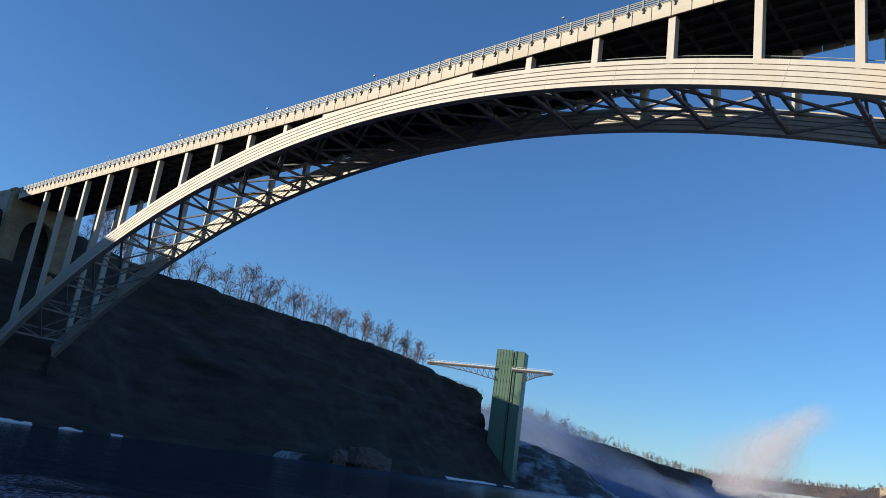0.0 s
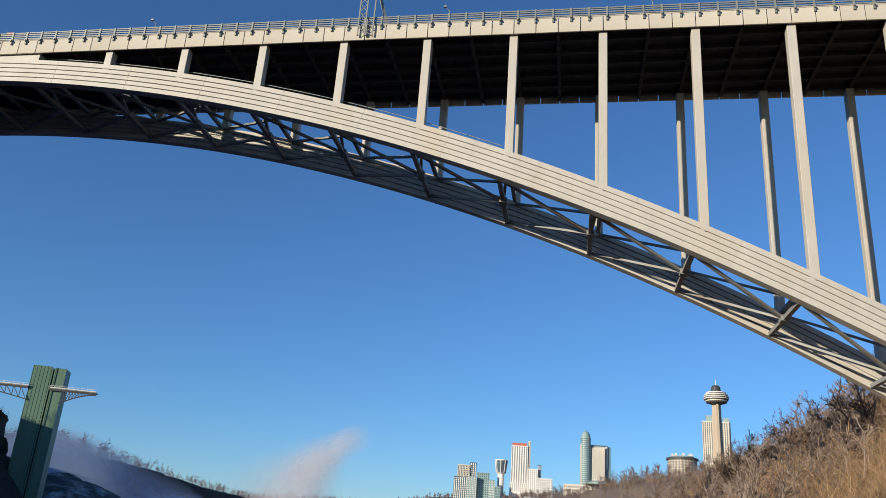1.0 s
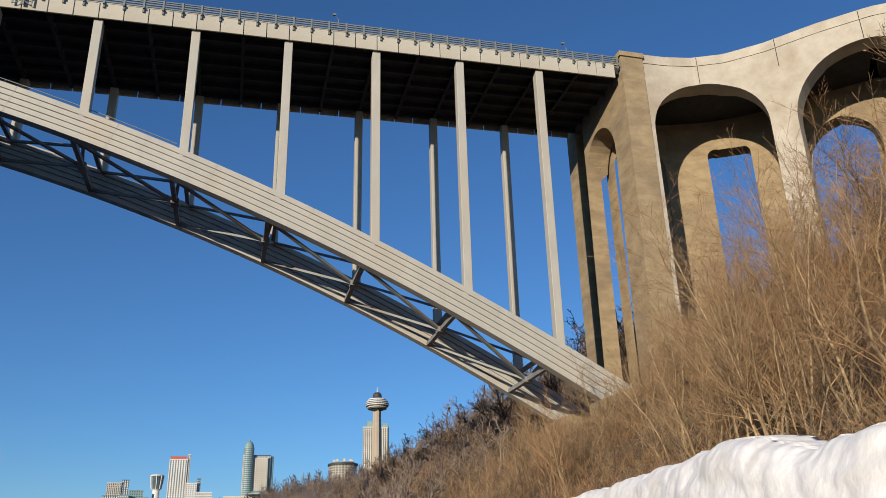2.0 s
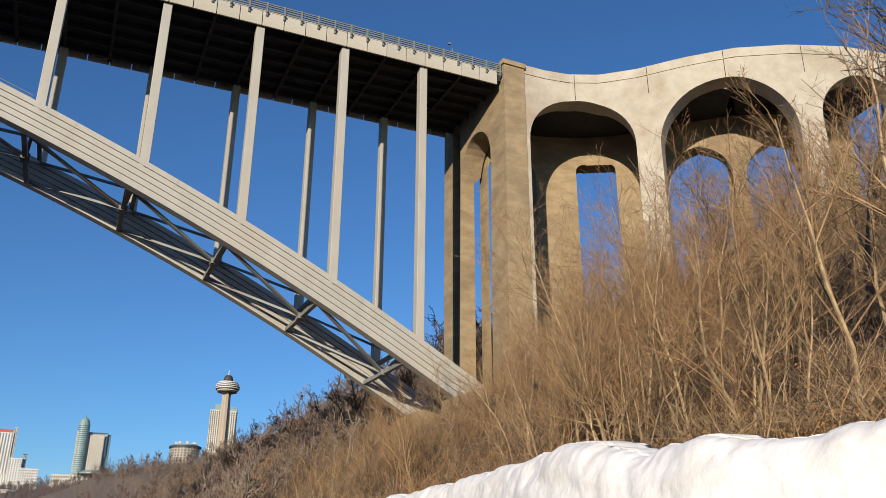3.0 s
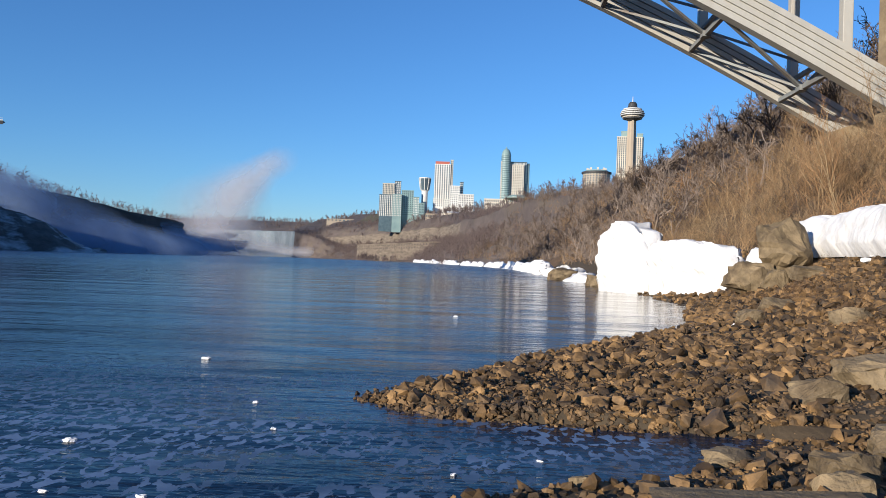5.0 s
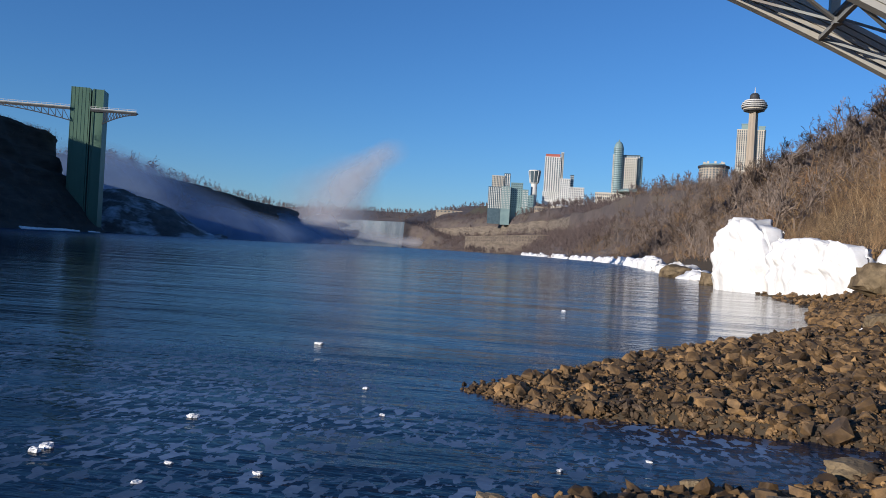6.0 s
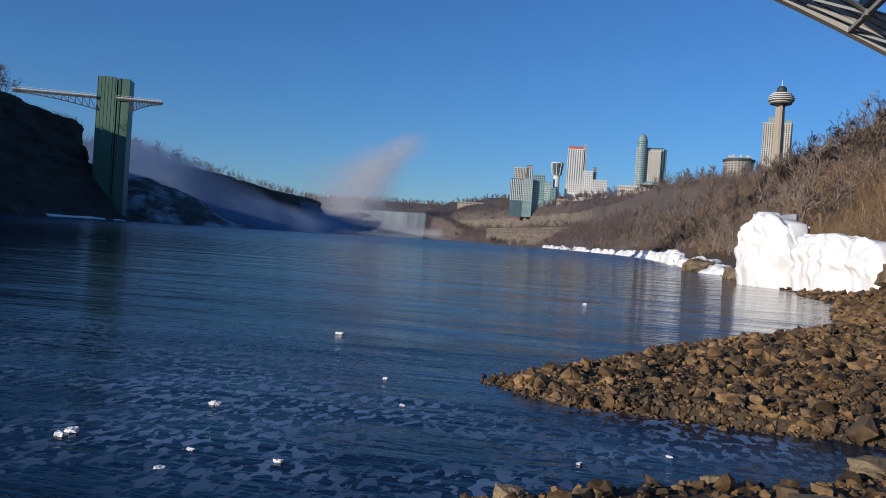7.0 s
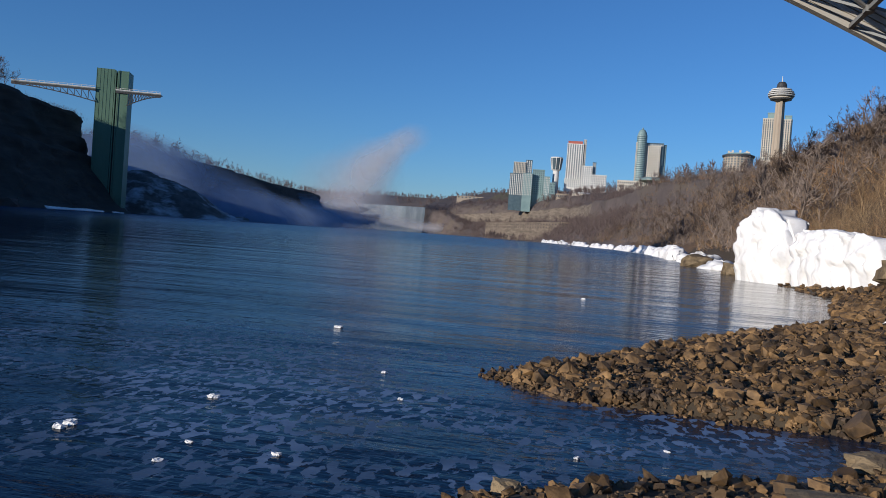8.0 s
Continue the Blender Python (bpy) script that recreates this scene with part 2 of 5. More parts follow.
WATER = water_material()
# falling water greyed so that shade and haze sit in its colour
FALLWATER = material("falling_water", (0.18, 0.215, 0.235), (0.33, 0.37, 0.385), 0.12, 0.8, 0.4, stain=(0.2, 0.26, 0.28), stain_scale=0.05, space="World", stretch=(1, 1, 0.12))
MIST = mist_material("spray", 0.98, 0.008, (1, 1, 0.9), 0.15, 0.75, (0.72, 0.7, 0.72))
# white spray tinted blue, so the gorge shade is in its colour
SHADESPRAY = mist_material("shaded_spray", 2.2, 0.012, (1, 1, 1.3), 0.25, 0.7, (0.33, 0.44, 0.62))
SNOWROCK = material("snowy_rock", (0.05, 0.048, 0.045), (0.12, 0.11, 0.10), 0.12, 0.9, 0.8, 0.4, stain=(0.68, 0.7, 0.74), stain_scale=0.035, space="World", stretch=(1, 1, 1.6))


# ---- mesh helpers ----
def mesh_of(name, verts, faces, mats, smooth=False, slots=None):
    me = bpy.data.meshes.new(name)
    me.from_pydata([tuple(v) for v in verts], [], [tuple(f) for f in faces])
    for m in mats if isinstance(mats, (list, tuple)) else [mats]:
        me.materials.append(m)
    if slots is not None:
        me.polygons.foreach_set("material_index", slots)
    if smooth:
        me.polygons.foreach_set("use_smooth", [True] * len(me.polygons))
    me.update()
    return me


def mesh_tris(name, verts, tris, mat, smooth=False):
    """A mesh from arrays of corners and triangles."""
    me = bpy.data.meshes.new(name)
    nv, nf = len(verts), len(tris)
    me.vertices.add(nv)
    me.vertices.foreach_set("co", np.asarray(verts, np.float32).ravel())
    me.loops.add(nf * 3)
    me.loops.foreach_set("vertex_index", np.asarray(tris, np.int32).ravel())
    me.polygons.add(nf)
    me.polygons.foreach_set("loop_start", np.arange(0, nf * 3, 3, dtype=np.int32))
    me.polygons.foreach_set("use_smooth", np.full(nf, smooth))
    me.materials.append(mat)
    me.update(calc_edges=True)
    me.validate()
    return me


def thing(name, label, category, at=(0, 0, 0), group="", kind=""):
    ob = new(name)
    ob.location = at
    return tagged(ob, label, category, group, kind)


def part_mesh(name, me, parent, label="", at=None, rot=None):
    ob = new(name, me)
    ob.parent = parent
    if at is not None:
        ob.location = at
    if rot is not None:
        ob.rotation_euler = rot
    return tagged(ob, label)


def part(name, bm, mat, parent, label="", bevel=0.0, smooth=False):
    """Links a bmesh as one mesh under a thing or a part."""
    if bevel:
        bmesh.ops.bevel(bm, geom=bm.edges[:], offset=bevel, segments=1, affect="EDGES", clamp_overlap=True)
    me = bpy.data.meshes.new(name)
    bm.to_mesh(me)
    bm.free()
    me.materials.append(mat)
    if smooth:
        me.polygons.foreach_set("use_smooth", [True] * len(me.polygons))
    return part_mesh(name, me, parent, label)


def box(bm, x0, x1, y0, y1, z0, z1):
    v = [bm.verts.new(p) for p in ((x0, y0, z0), (x1, y0, z0), (x1, y1, z0), (x0, y1, z0), (x0, y0, z1), (x1, y0, z1), (x1, y1, z1), (x0, y1, z1))]
    for f in ((3, 2, 1, 0), (4, 5, 6, 7), (0, 1, 5, 4), (1, 2, 6, 5), (2, 3, 7, 6), (3, 0, 4, 7)):
        bm.faces.new([v[i] for i in f])
    return v


def boxed(*b):
    bm = bmesh.new()
    box(bm, *b)
    return bm


def beam(bm, a, b, w, h):
    """A straight box member from a to b."""
    a, b = Vector(a), Vector(b)
    d = (b - a).normalized()
    side = d.cross(Vector((0, 0, 1)))
    side = side.normalized() if side.length > 1e-4 else Vector((1, 0, 0))
    up = side.cross(d)
    v = []
    for p in (a, b):
        for s, t in ((-1, -1), (1, -1), (1, 1), (-1, 1)):
            v.append(bm.verts.new(p + side * (s * w / 2) + up * (t * h / 2)))
    for f in ((0, 1, 2, 3), (7, 6, 5, 4), (0, 4, 5, 1), (1, 5, 6, 2), (2, 6, 7, 3), (3, 7, 4, 0)):
        bm.faces.new([v[i] for i in f])


def beamed(a, b, w, h):
    bm = bmesh.new()
    beam(bm, a, b, w, h)
    return bm


def lathe(bm, profile, n=24, cx=0.0, cy=0.0):
    rings = []
    for r, z in profile:
        rings.append([bm.verts.new((cx + r * math.cos(2 * math.pi * i / n), cy + r * math.sin(2 * math.pi * i / n), z)) for i in range(n)])
    for a, b in zip(rings, rings[1:]):
        for i in range(n):
            bm.faces.new((a[i], a[(i + 1) % n], b[(i + 1) % n], b[i]))
    bm.faces.new(rings[0][::-1])
    bm.faces.new(rings[-1])


def lathed(profile, n=24, cx=0.0, cy=0.0):
    bm = bmesh.new()
    lathe(bm, profile, n, cx, cy)
    return bm


def prism(bm, outline, y0, y1):
    """An outline in x and z, drawn out from y0 to y1."""
    a = [bm.verts.new((x, y0, z)) for x, z in outline]
    b = [bm.verts.new((x, y1, z)) for x, z in outline]
    n = len(outline)
    bm.faces.new(a)
    bm.faces.new(b[::-1])
    for i in range(n):
        bm.faces.new((a[(i + 1) % n], a[i], b[i], b[(i + 1) % n]))
    return bm


def fbm(x, y, z=0.0, octaves=4):
    return noise.fractal(Vector((x, y, z)), 0.9, 2.0, octaves)


def lerp_table(table, v):
    return float(np.interp(v, [a for a, _ in table], [b for _, b in table]))


# ---- the gorge: one sheet of ground, river bed and both banks ----
SHORE_CA = [(-300, 14), (-60, 3), (-10, -3), (0, -2.4), (4.7, -1.5), (5.8, -1.2), (6.6, -0.3), (7.1, 0.9), (7.5, 1.8), (8.9, 2.6), (9.6, 3.9), (9.9, 3.9), (10.05, 2.3), (10.3, -0.35), (11.3, -1.55), (11.8, -1.5), (14.2, -0.3), (17, 1.1), (19.3, 2.3), (23.6, 4.8), (28, 7.1), (44, 11), (60, 11.8), (80, 11.5), (160, 11), (285, 10), (350, 4), (422, -1), (523, -18), (700, -45), (1030, -110), (1300, -200), (1600, -340), (1800, -456)]
WALL_CA = [(-300, 30), (0, 13), (14, 13.4), (21, 15.3), (31, 17.3), (48, 19.3), (70, 19.5), (100, 19), (160, 18), (285, 18), (350, 12), (422, 7), (523, -10), (700, -37), (1030, -102), (1300, -192), (1600, -332), (1800, -448)]
SHORE_US = [(-300, -200), (0, -232), (60, -231), (80, -217), (114, -217), (140, -235), (200, -240), (305, -253), (355, -262), (396, -266), (410, -274), (428, -305), (445, -400), (540, -440), (580, -357), (1000, -425), (1330, -500), (1455, -531), (1462, -545), (1475, -680), (1500, -900), (1800, -1000)]
# how high the left brink stands, as a share of its usual height
# the unseen stretch before y 84 is raised to shade the bridge's left end
US_TOP = [(0, 1.22), (66, 1.22), (84, 1.0), (300, 1.0), (345, 0.955), (400, 0.89), (440, 0.86), (580, 0.84), (680, 0.92), (800, 0.94), (1000, 0.87), (1330, 0.95), (1800, 0.95)]
US_RISE = [(0, 0), (1.2, 1.0), (6, 4), (14, 14), (22, 26), (24, 33), (29, 36), (30, 44), (33, 46), (34, 56), (36, 60), (60, 61), (110, 62), (250, 63), (600, 64), (1500, 64)]
FALL_Y, LIP = 1800, 58.0


def shore_ca(y):
    return lerp_table(SHORE_CA, y)


def wall_ca(y):
    return lerp_table(WALL_CA, y)


def shore_us(y):
    return lerp_table(SHORE_US, y)


FAR_RISE = [(0, 0), (8, 4), (30, 17), (46, 29), (49, 46), (54, 48), (80, 53), (115, 60), (300, 82), (420, 97), (5000, 98)]


def rise_ca(s, y):
    if y <= 430 or s < 0:
        return rise_near(s, y)
    f = min(1, (y - 430) / 110)
    z = (1 - f) * rise_near(s, 430) + f * lerp_table(FAR_RISE, s)
    z += min(1, max(0, y - 950) / 150) * float(np.interp(s, (50, 58, 75, 115, 300, 420), (0, 11, 15, 15, 6, 0)))
    return max(z, min(1, max(0, y - 1450) / 320) * LIP * min(1, s / float(np.interp(y, (1450, 1770), (48, 4)))))


def rise_near(s, y):
    """Height of the right bank, s metres in from the water's edge."""
    reach = wall_ca(y) - shore_ca(y)
    foot = float(np.interp(y, (10, 24, 40, 200, 210), (2.1, 3.1, 3.35, 2.7, 4.0)))
    if s < 0:
        return max(-2.5, s * 0.5)
    if s < reach:
        return 0.16 * min(s / 0.7, 1) + (foot - 0.16) * (s / reach) ** float(np.interp(y, (22, 28, 46, 55), (2.8, 1.6, 1.6, 2.8)))
    q = s - reach
    z = foot + 0.35 * min(q, 5) + float(np.interp(y, (100, 150, 300, 430), (0.63, 0.80, 0.77, 0.69))) * max(0, min(q - 5, 56))
    if q > 61:
        z += 0.03 * (q - 61) if y < 700 else 0.11 * min(q - 61, 330)
        z = min(z, 62 if y < 700 else 98)
    return z


def ground_ca(x, y):
    s = x - shore_ca(y)
    z = rise_ca(s, y)
    if 20 < s < 900:
        z += 0.7 * fbm(x * 0.06, y * 0.06) + (2.0 * fbm(x * 0.02, y * 0.02) if y > 130 else 0)
    elif s > 1:
        z += 0.06 * fbm(x * 0.5, y * 0.5)
    return z


def build_ground():
    ys = np.concatenate([np.arange(-300, -40, 20), np.arange(-40, 0, 4), np.arange(0, 5, 1), np.arange(5, 16, 0.25), np.arange(16, 60, 1), np.arange(60, 130, 3), np.arange(130, 460, 3), np.arange(460, 1440, 20), [1440, 1450, 1456, 1462, 1475, 1490], np.arange(1510, 1800, 24), [1800, 1802, 1850, 1900, 2000, 2150, 2400, 2800, 3400, 4200]])
    steps = [0, 0.35, 0.7, 1.2, 1.8, 2.5, 3.3, 4.2, 5.2, 6.3, 7.5, 9, 10.5, 12, 13.5, 15, 17, 19, 21.5, 24, 27, 30, 34, 38, 42, 46, 49, 54, 60, 66, 72, 80, 100, 140, 200, 300, 500, 900, 2000, 4000]
    left = []
    for (s0, _), (s1, _) in zip(US_RISE, US_RISE[1:]):
        left += [s0, s0 + (s1 - s0) / 3, s0 + (s1 - s0) / 1.5] if s0 < 40 else [s0]
    left = (left + [US_RISE[-1][0]])[::-1]
    verts, kinds, width = [], [], len(left) + 4 + len(steps)
    for y in ys:
        yy = min(y, FALL_Y)
        a, b = shore_us(yy), shore_ca(yy)
        over = y > FALL_Y + 1
        for s in left:
            z = lerp_table(US_RISE, s)
            amp = min(1, s / 8)
            x = a - s + amp * 2.2 * fbm(y * 0.05, z * 0.12, 3) + amp * 1.3 * fbm(y * 0.16, z * 0.3, 7) + amp * 1.2 * fbm(y * 0.012, z * 0.55, 4)
            z += amp * 1.1 * fbm(y * 0.06, s * 0.08, 1)
            z *= lerp_table(US_TOP, yy)
            if over:
                x, z = a - s, LIP + 36 * min(1, max(0, y - 1900) / 250)
            if s > 900:
                x = -4000
            verts.append((x, y, z))
        for f in (0.03, 0.3, 0.7, 0.97):
            verts.append((a + (b - a) * f, y, LIP + 38 * min(1, max(0, y - 1900) / 250) if over else -3.5))
        for s in steps:
            x = b + s
            z = ground_ca(x, yy)
            if y > 430 and 10 < s < 200:
                x += 7 * fbm(y * 0.012, s * 0.03, 5) + 3 * fbm(y * 0.05, s * 0.05, 2)
                z += 2.5 * fbm(y * 0.03, s * 0.06, 8)
            if over:
                z = max(z, LIP) + 48 * min(1, (y - FALL_Y) / 350)
            verts.append((x, y, z))
    faces, slots = [], []
    nl = len(left)
    for j in range(len(ys) - 1):
        y = ys[j]
        for i in range(width - 1):
            q = j * width + i
            faces.append((q, q + 1, q + width + 1, q + width))
            if i < nl:
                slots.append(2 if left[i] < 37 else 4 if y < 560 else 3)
            elif i < nl + 4:
                slots.append(1 if y < FALL_Y else 3)
            else:
                s = steps[i - nl - 4]
                reach = wall_ca(min(y, FALL_Y)) - shore_ca(min(y, FALL_Y))
                slots.append(1 if s < reach and y < 200 else 5 if s == 46 and y > 860 else (0 if y < 430 else 3) if s < 120 else 4)
    ob = new("ground", mesh_of("ground", verts, faces, [SOIL, BEACH, SHADECLIFF, FARBANK, TURF, ROCKFACE], True, slots))
    return tagged(ob, "river gorge ground with leaf-strewn slope and layered shaded cliff", "ground", kind="structure")


GROUND = build_ground()
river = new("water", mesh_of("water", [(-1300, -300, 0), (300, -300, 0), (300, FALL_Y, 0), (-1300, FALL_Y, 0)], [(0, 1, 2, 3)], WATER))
tagged(river, "deep blue rippled river with drifting slush near the stones", "river", kind="structure")

# ---- the arch bridge ----
CX, BAY, K0 = -95.0, 11.6, 3.69
Y_NEAR, Y_FAR, RIB_W, RIB_D = 89.4, 104.9, 1.4, 3.66
COLS = [k for k in range(-16, -6)] + [k for k in range(-2, 8)]


def col_x(k):
    return (k - K0) * BAY


def arch_z(x):
    s = x - CX
    return 64.8 - 0.00214 * s * s + 0.003 * s


def deck_z(x):
    return 64.9 + 0.0125 * (x - CX)


def rib_mesh(y0):
    xs = np.arange(-237, 48.1, 1.5)
    prof = [(0.0, 0.0)]
    for i in range(1, 5):
        t = i * RIB_D / 5
        prof += [(0.0, t - 0.08), (0.25, t - 0.08), (0.25, t + 0.08), (0.0, t + 0.08)]
    prof += [(0.0, RIB_D), (RIB_W, RIB_D), (RIB_W, 0.0)]
    verts, faces, n = [], [], len(prof)
    for x in xs:
        g = -2 * 0.00214 * (x - CX) + 0.003
        c = 1 / math.sqrt(1 + g * g)
        for dy, t in prof:
            verts.append((x + g * c * t, y0 + dy, arch_z(x) - c * t))
    for j in range(len(xs) - 1):
        for i in range(n):
            a, b = j * n + i, j * n + (i + 1) % n
            faces.append((a, b, b + n, a + n))
    faces += [tuple(range(n))[::-1], tuple(range((len(xs) - 1) * n, len(xs) * n))]
    return mesh_of("arch_rib", verts, faces, PAINT)


def build_bridge():
    top = thing("arch_bridge", "long pale steel arch bridge with slender columns over the river", "bridge", kind="thing")
    for y0 in (Y_NEAR, Y_FAR):
        rib = part_mesh("arch_rib", rib_mesh(y0), top)
        for i in range(-21, 8):  # bolted joints across the rib face
            x = col_x(i) + 4.0
            if -232 < x < 44:
                g = -2 * 0.00214 * (x - CX)
                c = 1 / math.sqrt(1 + g * g)
                bm = bmesh.new()
                beam(bm, (x, y0 - 0.012, arch_z(x) - 0.02), (x + g * c * (RIB_D - 0.04), y0 - 0.012, arch_z(x) - c * (RIB_D - 0.04)), 0.035, 0.03)
                part("joint_strip", bm, PAINT, rib)
        for k in COLS:
            x = col_x(k)
            bm = boxed(x - 0.54, x + 0.54, y0 + 0.08, y0 + 1.3, arch_z(x) - 0.8, deck_z(x) + 0.1)
            part("column", bm, PAINT, top, bevel=0.05)
    # the crown, where the rib runs into the deck
    xa, xb = -113.0, -77.0
    pts = np.linspace(xa, xb, 25)
    for y0 in (Y_NEAR, Y_FAR):
        bm = bmesh.new()
        prism(bm, [(x, arch_z(x) - 0.3) for x in pts] + [(x, deck_z(x) + 0.15) for x in pts[::-1]], y0 + 0.03, y0 + 1.3)
        part("spandrel_wall", bm, PAINT, top)
    # deck
    x0, x1 = -247.5, 50.6
    seg = np.linspace(x0, x1, 40)
    bm = bmesh.new()
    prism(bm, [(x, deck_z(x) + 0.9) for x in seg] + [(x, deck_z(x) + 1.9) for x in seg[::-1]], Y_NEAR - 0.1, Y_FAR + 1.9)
    part("deck_slab", bm, SHADESOFFIT, top)
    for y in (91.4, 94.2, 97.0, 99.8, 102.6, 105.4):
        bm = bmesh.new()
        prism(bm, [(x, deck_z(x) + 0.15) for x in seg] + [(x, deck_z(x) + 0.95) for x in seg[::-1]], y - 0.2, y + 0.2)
        part("stringer", bm, SHADESOFFIT, top)
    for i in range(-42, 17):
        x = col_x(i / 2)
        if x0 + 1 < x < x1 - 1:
            part("floor_beam", boxed(x - 0.22, x + 0.22, Y_NEAR + 0.3, Y_FAR + 1.4, deck_z(x) + 0.05, deck_z(x) + 0.92), SHADESOFFIT, top)
    # fascia panels, posts and rails on both edges
    pw = BAY / 4
    tilt = -math.atan(0.0125)
    bm = boxed(-pw / 2 + 0.055, pw / 2 - 0.055, -0.12, 0.12, -1.1, 1.1)
    bmesh.ops.bevel(bm, geom=bm.edges[:], offset=0.025, segments=1, affect="EDGES")
    panel = bpy.data.meshes.new("fascia_panel")
    bm.to_mesh(panel)
    bm.free()
    panel.materials.append(PANEL)
    bm = boxed(-0.11, 0.11, -0.12, 0.12, -0.8, 1.25)
    box(bm, -0.09, 0.09, -0.34, -0.12, -0.4, -0.1)
    post = bpy.data.meshes.new("rail_post")
    bm.to_mesh(post)
    bm.free()
    post.materials.append(RAIL)
    for side, y in ((-1, Y_NEAR - 0.25), (1, Y_FAR + 2.05)):
        i = 0
        x = col_x(-17.0) + pw / 2 - 3 * pw
        while x < x1 - pw / 2:
            if x > x0 + pw / 2:
                part_mesh("fascia_panel", panel, top, at=(x, y, deck_z(x) + 1.12), rot=(0, tilt, 0))
            x += pw
        x = x0 + 1.0
        while x < x1:
            part_mesh("rail_post", post, top, at=(x, y + side * 0.24, deck_z(x) + 2.3), rot=(0, 0, 0 if side < 0 else math.pi))
            x += BAY / 5
        for h in (2.45, 2.8, 3.15, 3.45):
            part("rail", beamed((x0, y + side * 0.2, deck_z(x0) + h), (x1, y + side * 0.2, deck_z(x1) + h), 0.12, 0.15), RAIL, top)
        lip = bmesh.new()
        beam(lip, (x0, y, deck_z(x0) + 2.27), (x1, y, deck_z(x1) + 2.27), 0.34, 0.1)
        part("coping", lip, PANEL, top)
    # bracing between the ribs
    nodes = [col_x(k) for k in range(-16, 8)]
    ya, yb, ym = Y_NEAR + RIB_W, Y_FAR, (Y_NEAR + RIB_W + Y_FAR) / 2

    def level(x, t):
        g = -2 * 0.00214 * (x - CX)
        c = 1 / math.sqrt(1 + g * g)
        return (x + g * c * t, arch_z(x) - c * t)

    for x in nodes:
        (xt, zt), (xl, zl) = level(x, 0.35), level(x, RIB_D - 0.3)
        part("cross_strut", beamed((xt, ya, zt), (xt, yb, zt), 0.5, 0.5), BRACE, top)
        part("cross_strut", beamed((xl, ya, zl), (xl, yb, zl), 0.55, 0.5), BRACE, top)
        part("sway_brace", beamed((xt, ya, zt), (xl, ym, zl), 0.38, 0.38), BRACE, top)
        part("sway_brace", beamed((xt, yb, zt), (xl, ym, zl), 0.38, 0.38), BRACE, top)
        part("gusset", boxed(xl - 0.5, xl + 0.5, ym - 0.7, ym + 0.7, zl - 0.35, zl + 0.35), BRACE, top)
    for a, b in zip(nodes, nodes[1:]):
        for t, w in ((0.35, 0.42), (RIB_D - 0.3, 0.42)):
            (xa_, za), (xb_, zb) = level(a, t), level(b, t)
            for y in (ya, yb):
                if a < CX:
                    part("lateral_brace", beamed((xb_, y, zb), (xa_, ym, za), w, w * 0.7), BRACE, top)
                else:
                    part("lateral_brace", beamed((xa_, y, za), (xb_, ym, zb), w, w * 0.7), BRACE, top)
    # pipes and cables slung above the crown of the rib
    for off in (0.55, 0.95):
        bm = bmesh.new()
        pts = [(x, Y_NEAR + 1.1, arch_z(x) + off) for x in np.arange(-77, -8, 4)]
        for p, q in zip(pts, pts[1:]):
            beam(bm, p, q, 0.07, 0.07)
        part("cable", bm, RAIL, top)
    # lamps along the near edge
    for x in (-227, -196, -163, -131, -100, -60, -17, 10, 43):
        z = deck_z(x) + 2.2
        bm = lathed([(0.09, z), (0.06, z + 2.6)], 8, x, Y_NEAR + 0.4)
        lamp = part("lamp_post", bm, RAIL, top, "slim grey lamp post")
        bm = bmesh.new()
        beam(bm, (x, Y_NEAR + 0.4, z + 2.5), (x - 0.5, Y_NEAR + 0.2, z + 3.0), 0.07, 0.07)
        box(bm, x - 0.75, x - 0.35, Y_NEAR + 0.05, Y_NEAR + 0.35, z + 2.95, z + 3.2)
        part("lamp_head", bm, RAIL, lamp)
    # small red flag on a pole by the railing
    z = deck_z(-84) + 2.2
    pole = part("flag_pole", lathed([(0.05, z), (0.04, z + 2.4)], 6, -84, Y_NEAR + 0.6), RAIL, top)
    part("flag", boxed(-84, -82.9, Y_NEAR + 0.58, Y_NEAR + 0.62, z + 1.6, z + 2.3), REDMAT, pole, "small red flag")
    # lattice gantry standing at the edge
    bm = bmesh.new()
    gx, gy, gz = -28.2, Y_NEAR - 0.75, deck_z(-28.2) + 0.4
    for dx in (-1.05, -0.05, 0.15, 1.05):
        beam(bm, (gx + dx, gy, gz), (gx + dx, gy, gz + (12 if abs(dx) > 0.5 or dx < 0 else 2.6)), 0.16, 0.16)
    for i in range(9):
        z = gz + i * 1.3
        beam(bm, (gx - 1.05, gy, z), (gx + 1.05 if i < 2 else gx - 0.05, gy, z + 1.3), 0.08, 0.08)
        beam(bm, (gx + 1.05 if i < 2 else gx - 0.05, gy, z), (gx - 1.05, gy, z + 1.3), 0.08, 0.08)
    beam(bm, (gx + 0.1, gy, gz + 11.5), (gx + 2.6, gy + 1.5, gz + 2.5), 0.35, 0.35)
    part("gantry", bm, RAIL, top, "lattice steel gantry at the railing")
    return top


BRIDGE = build_bridge()


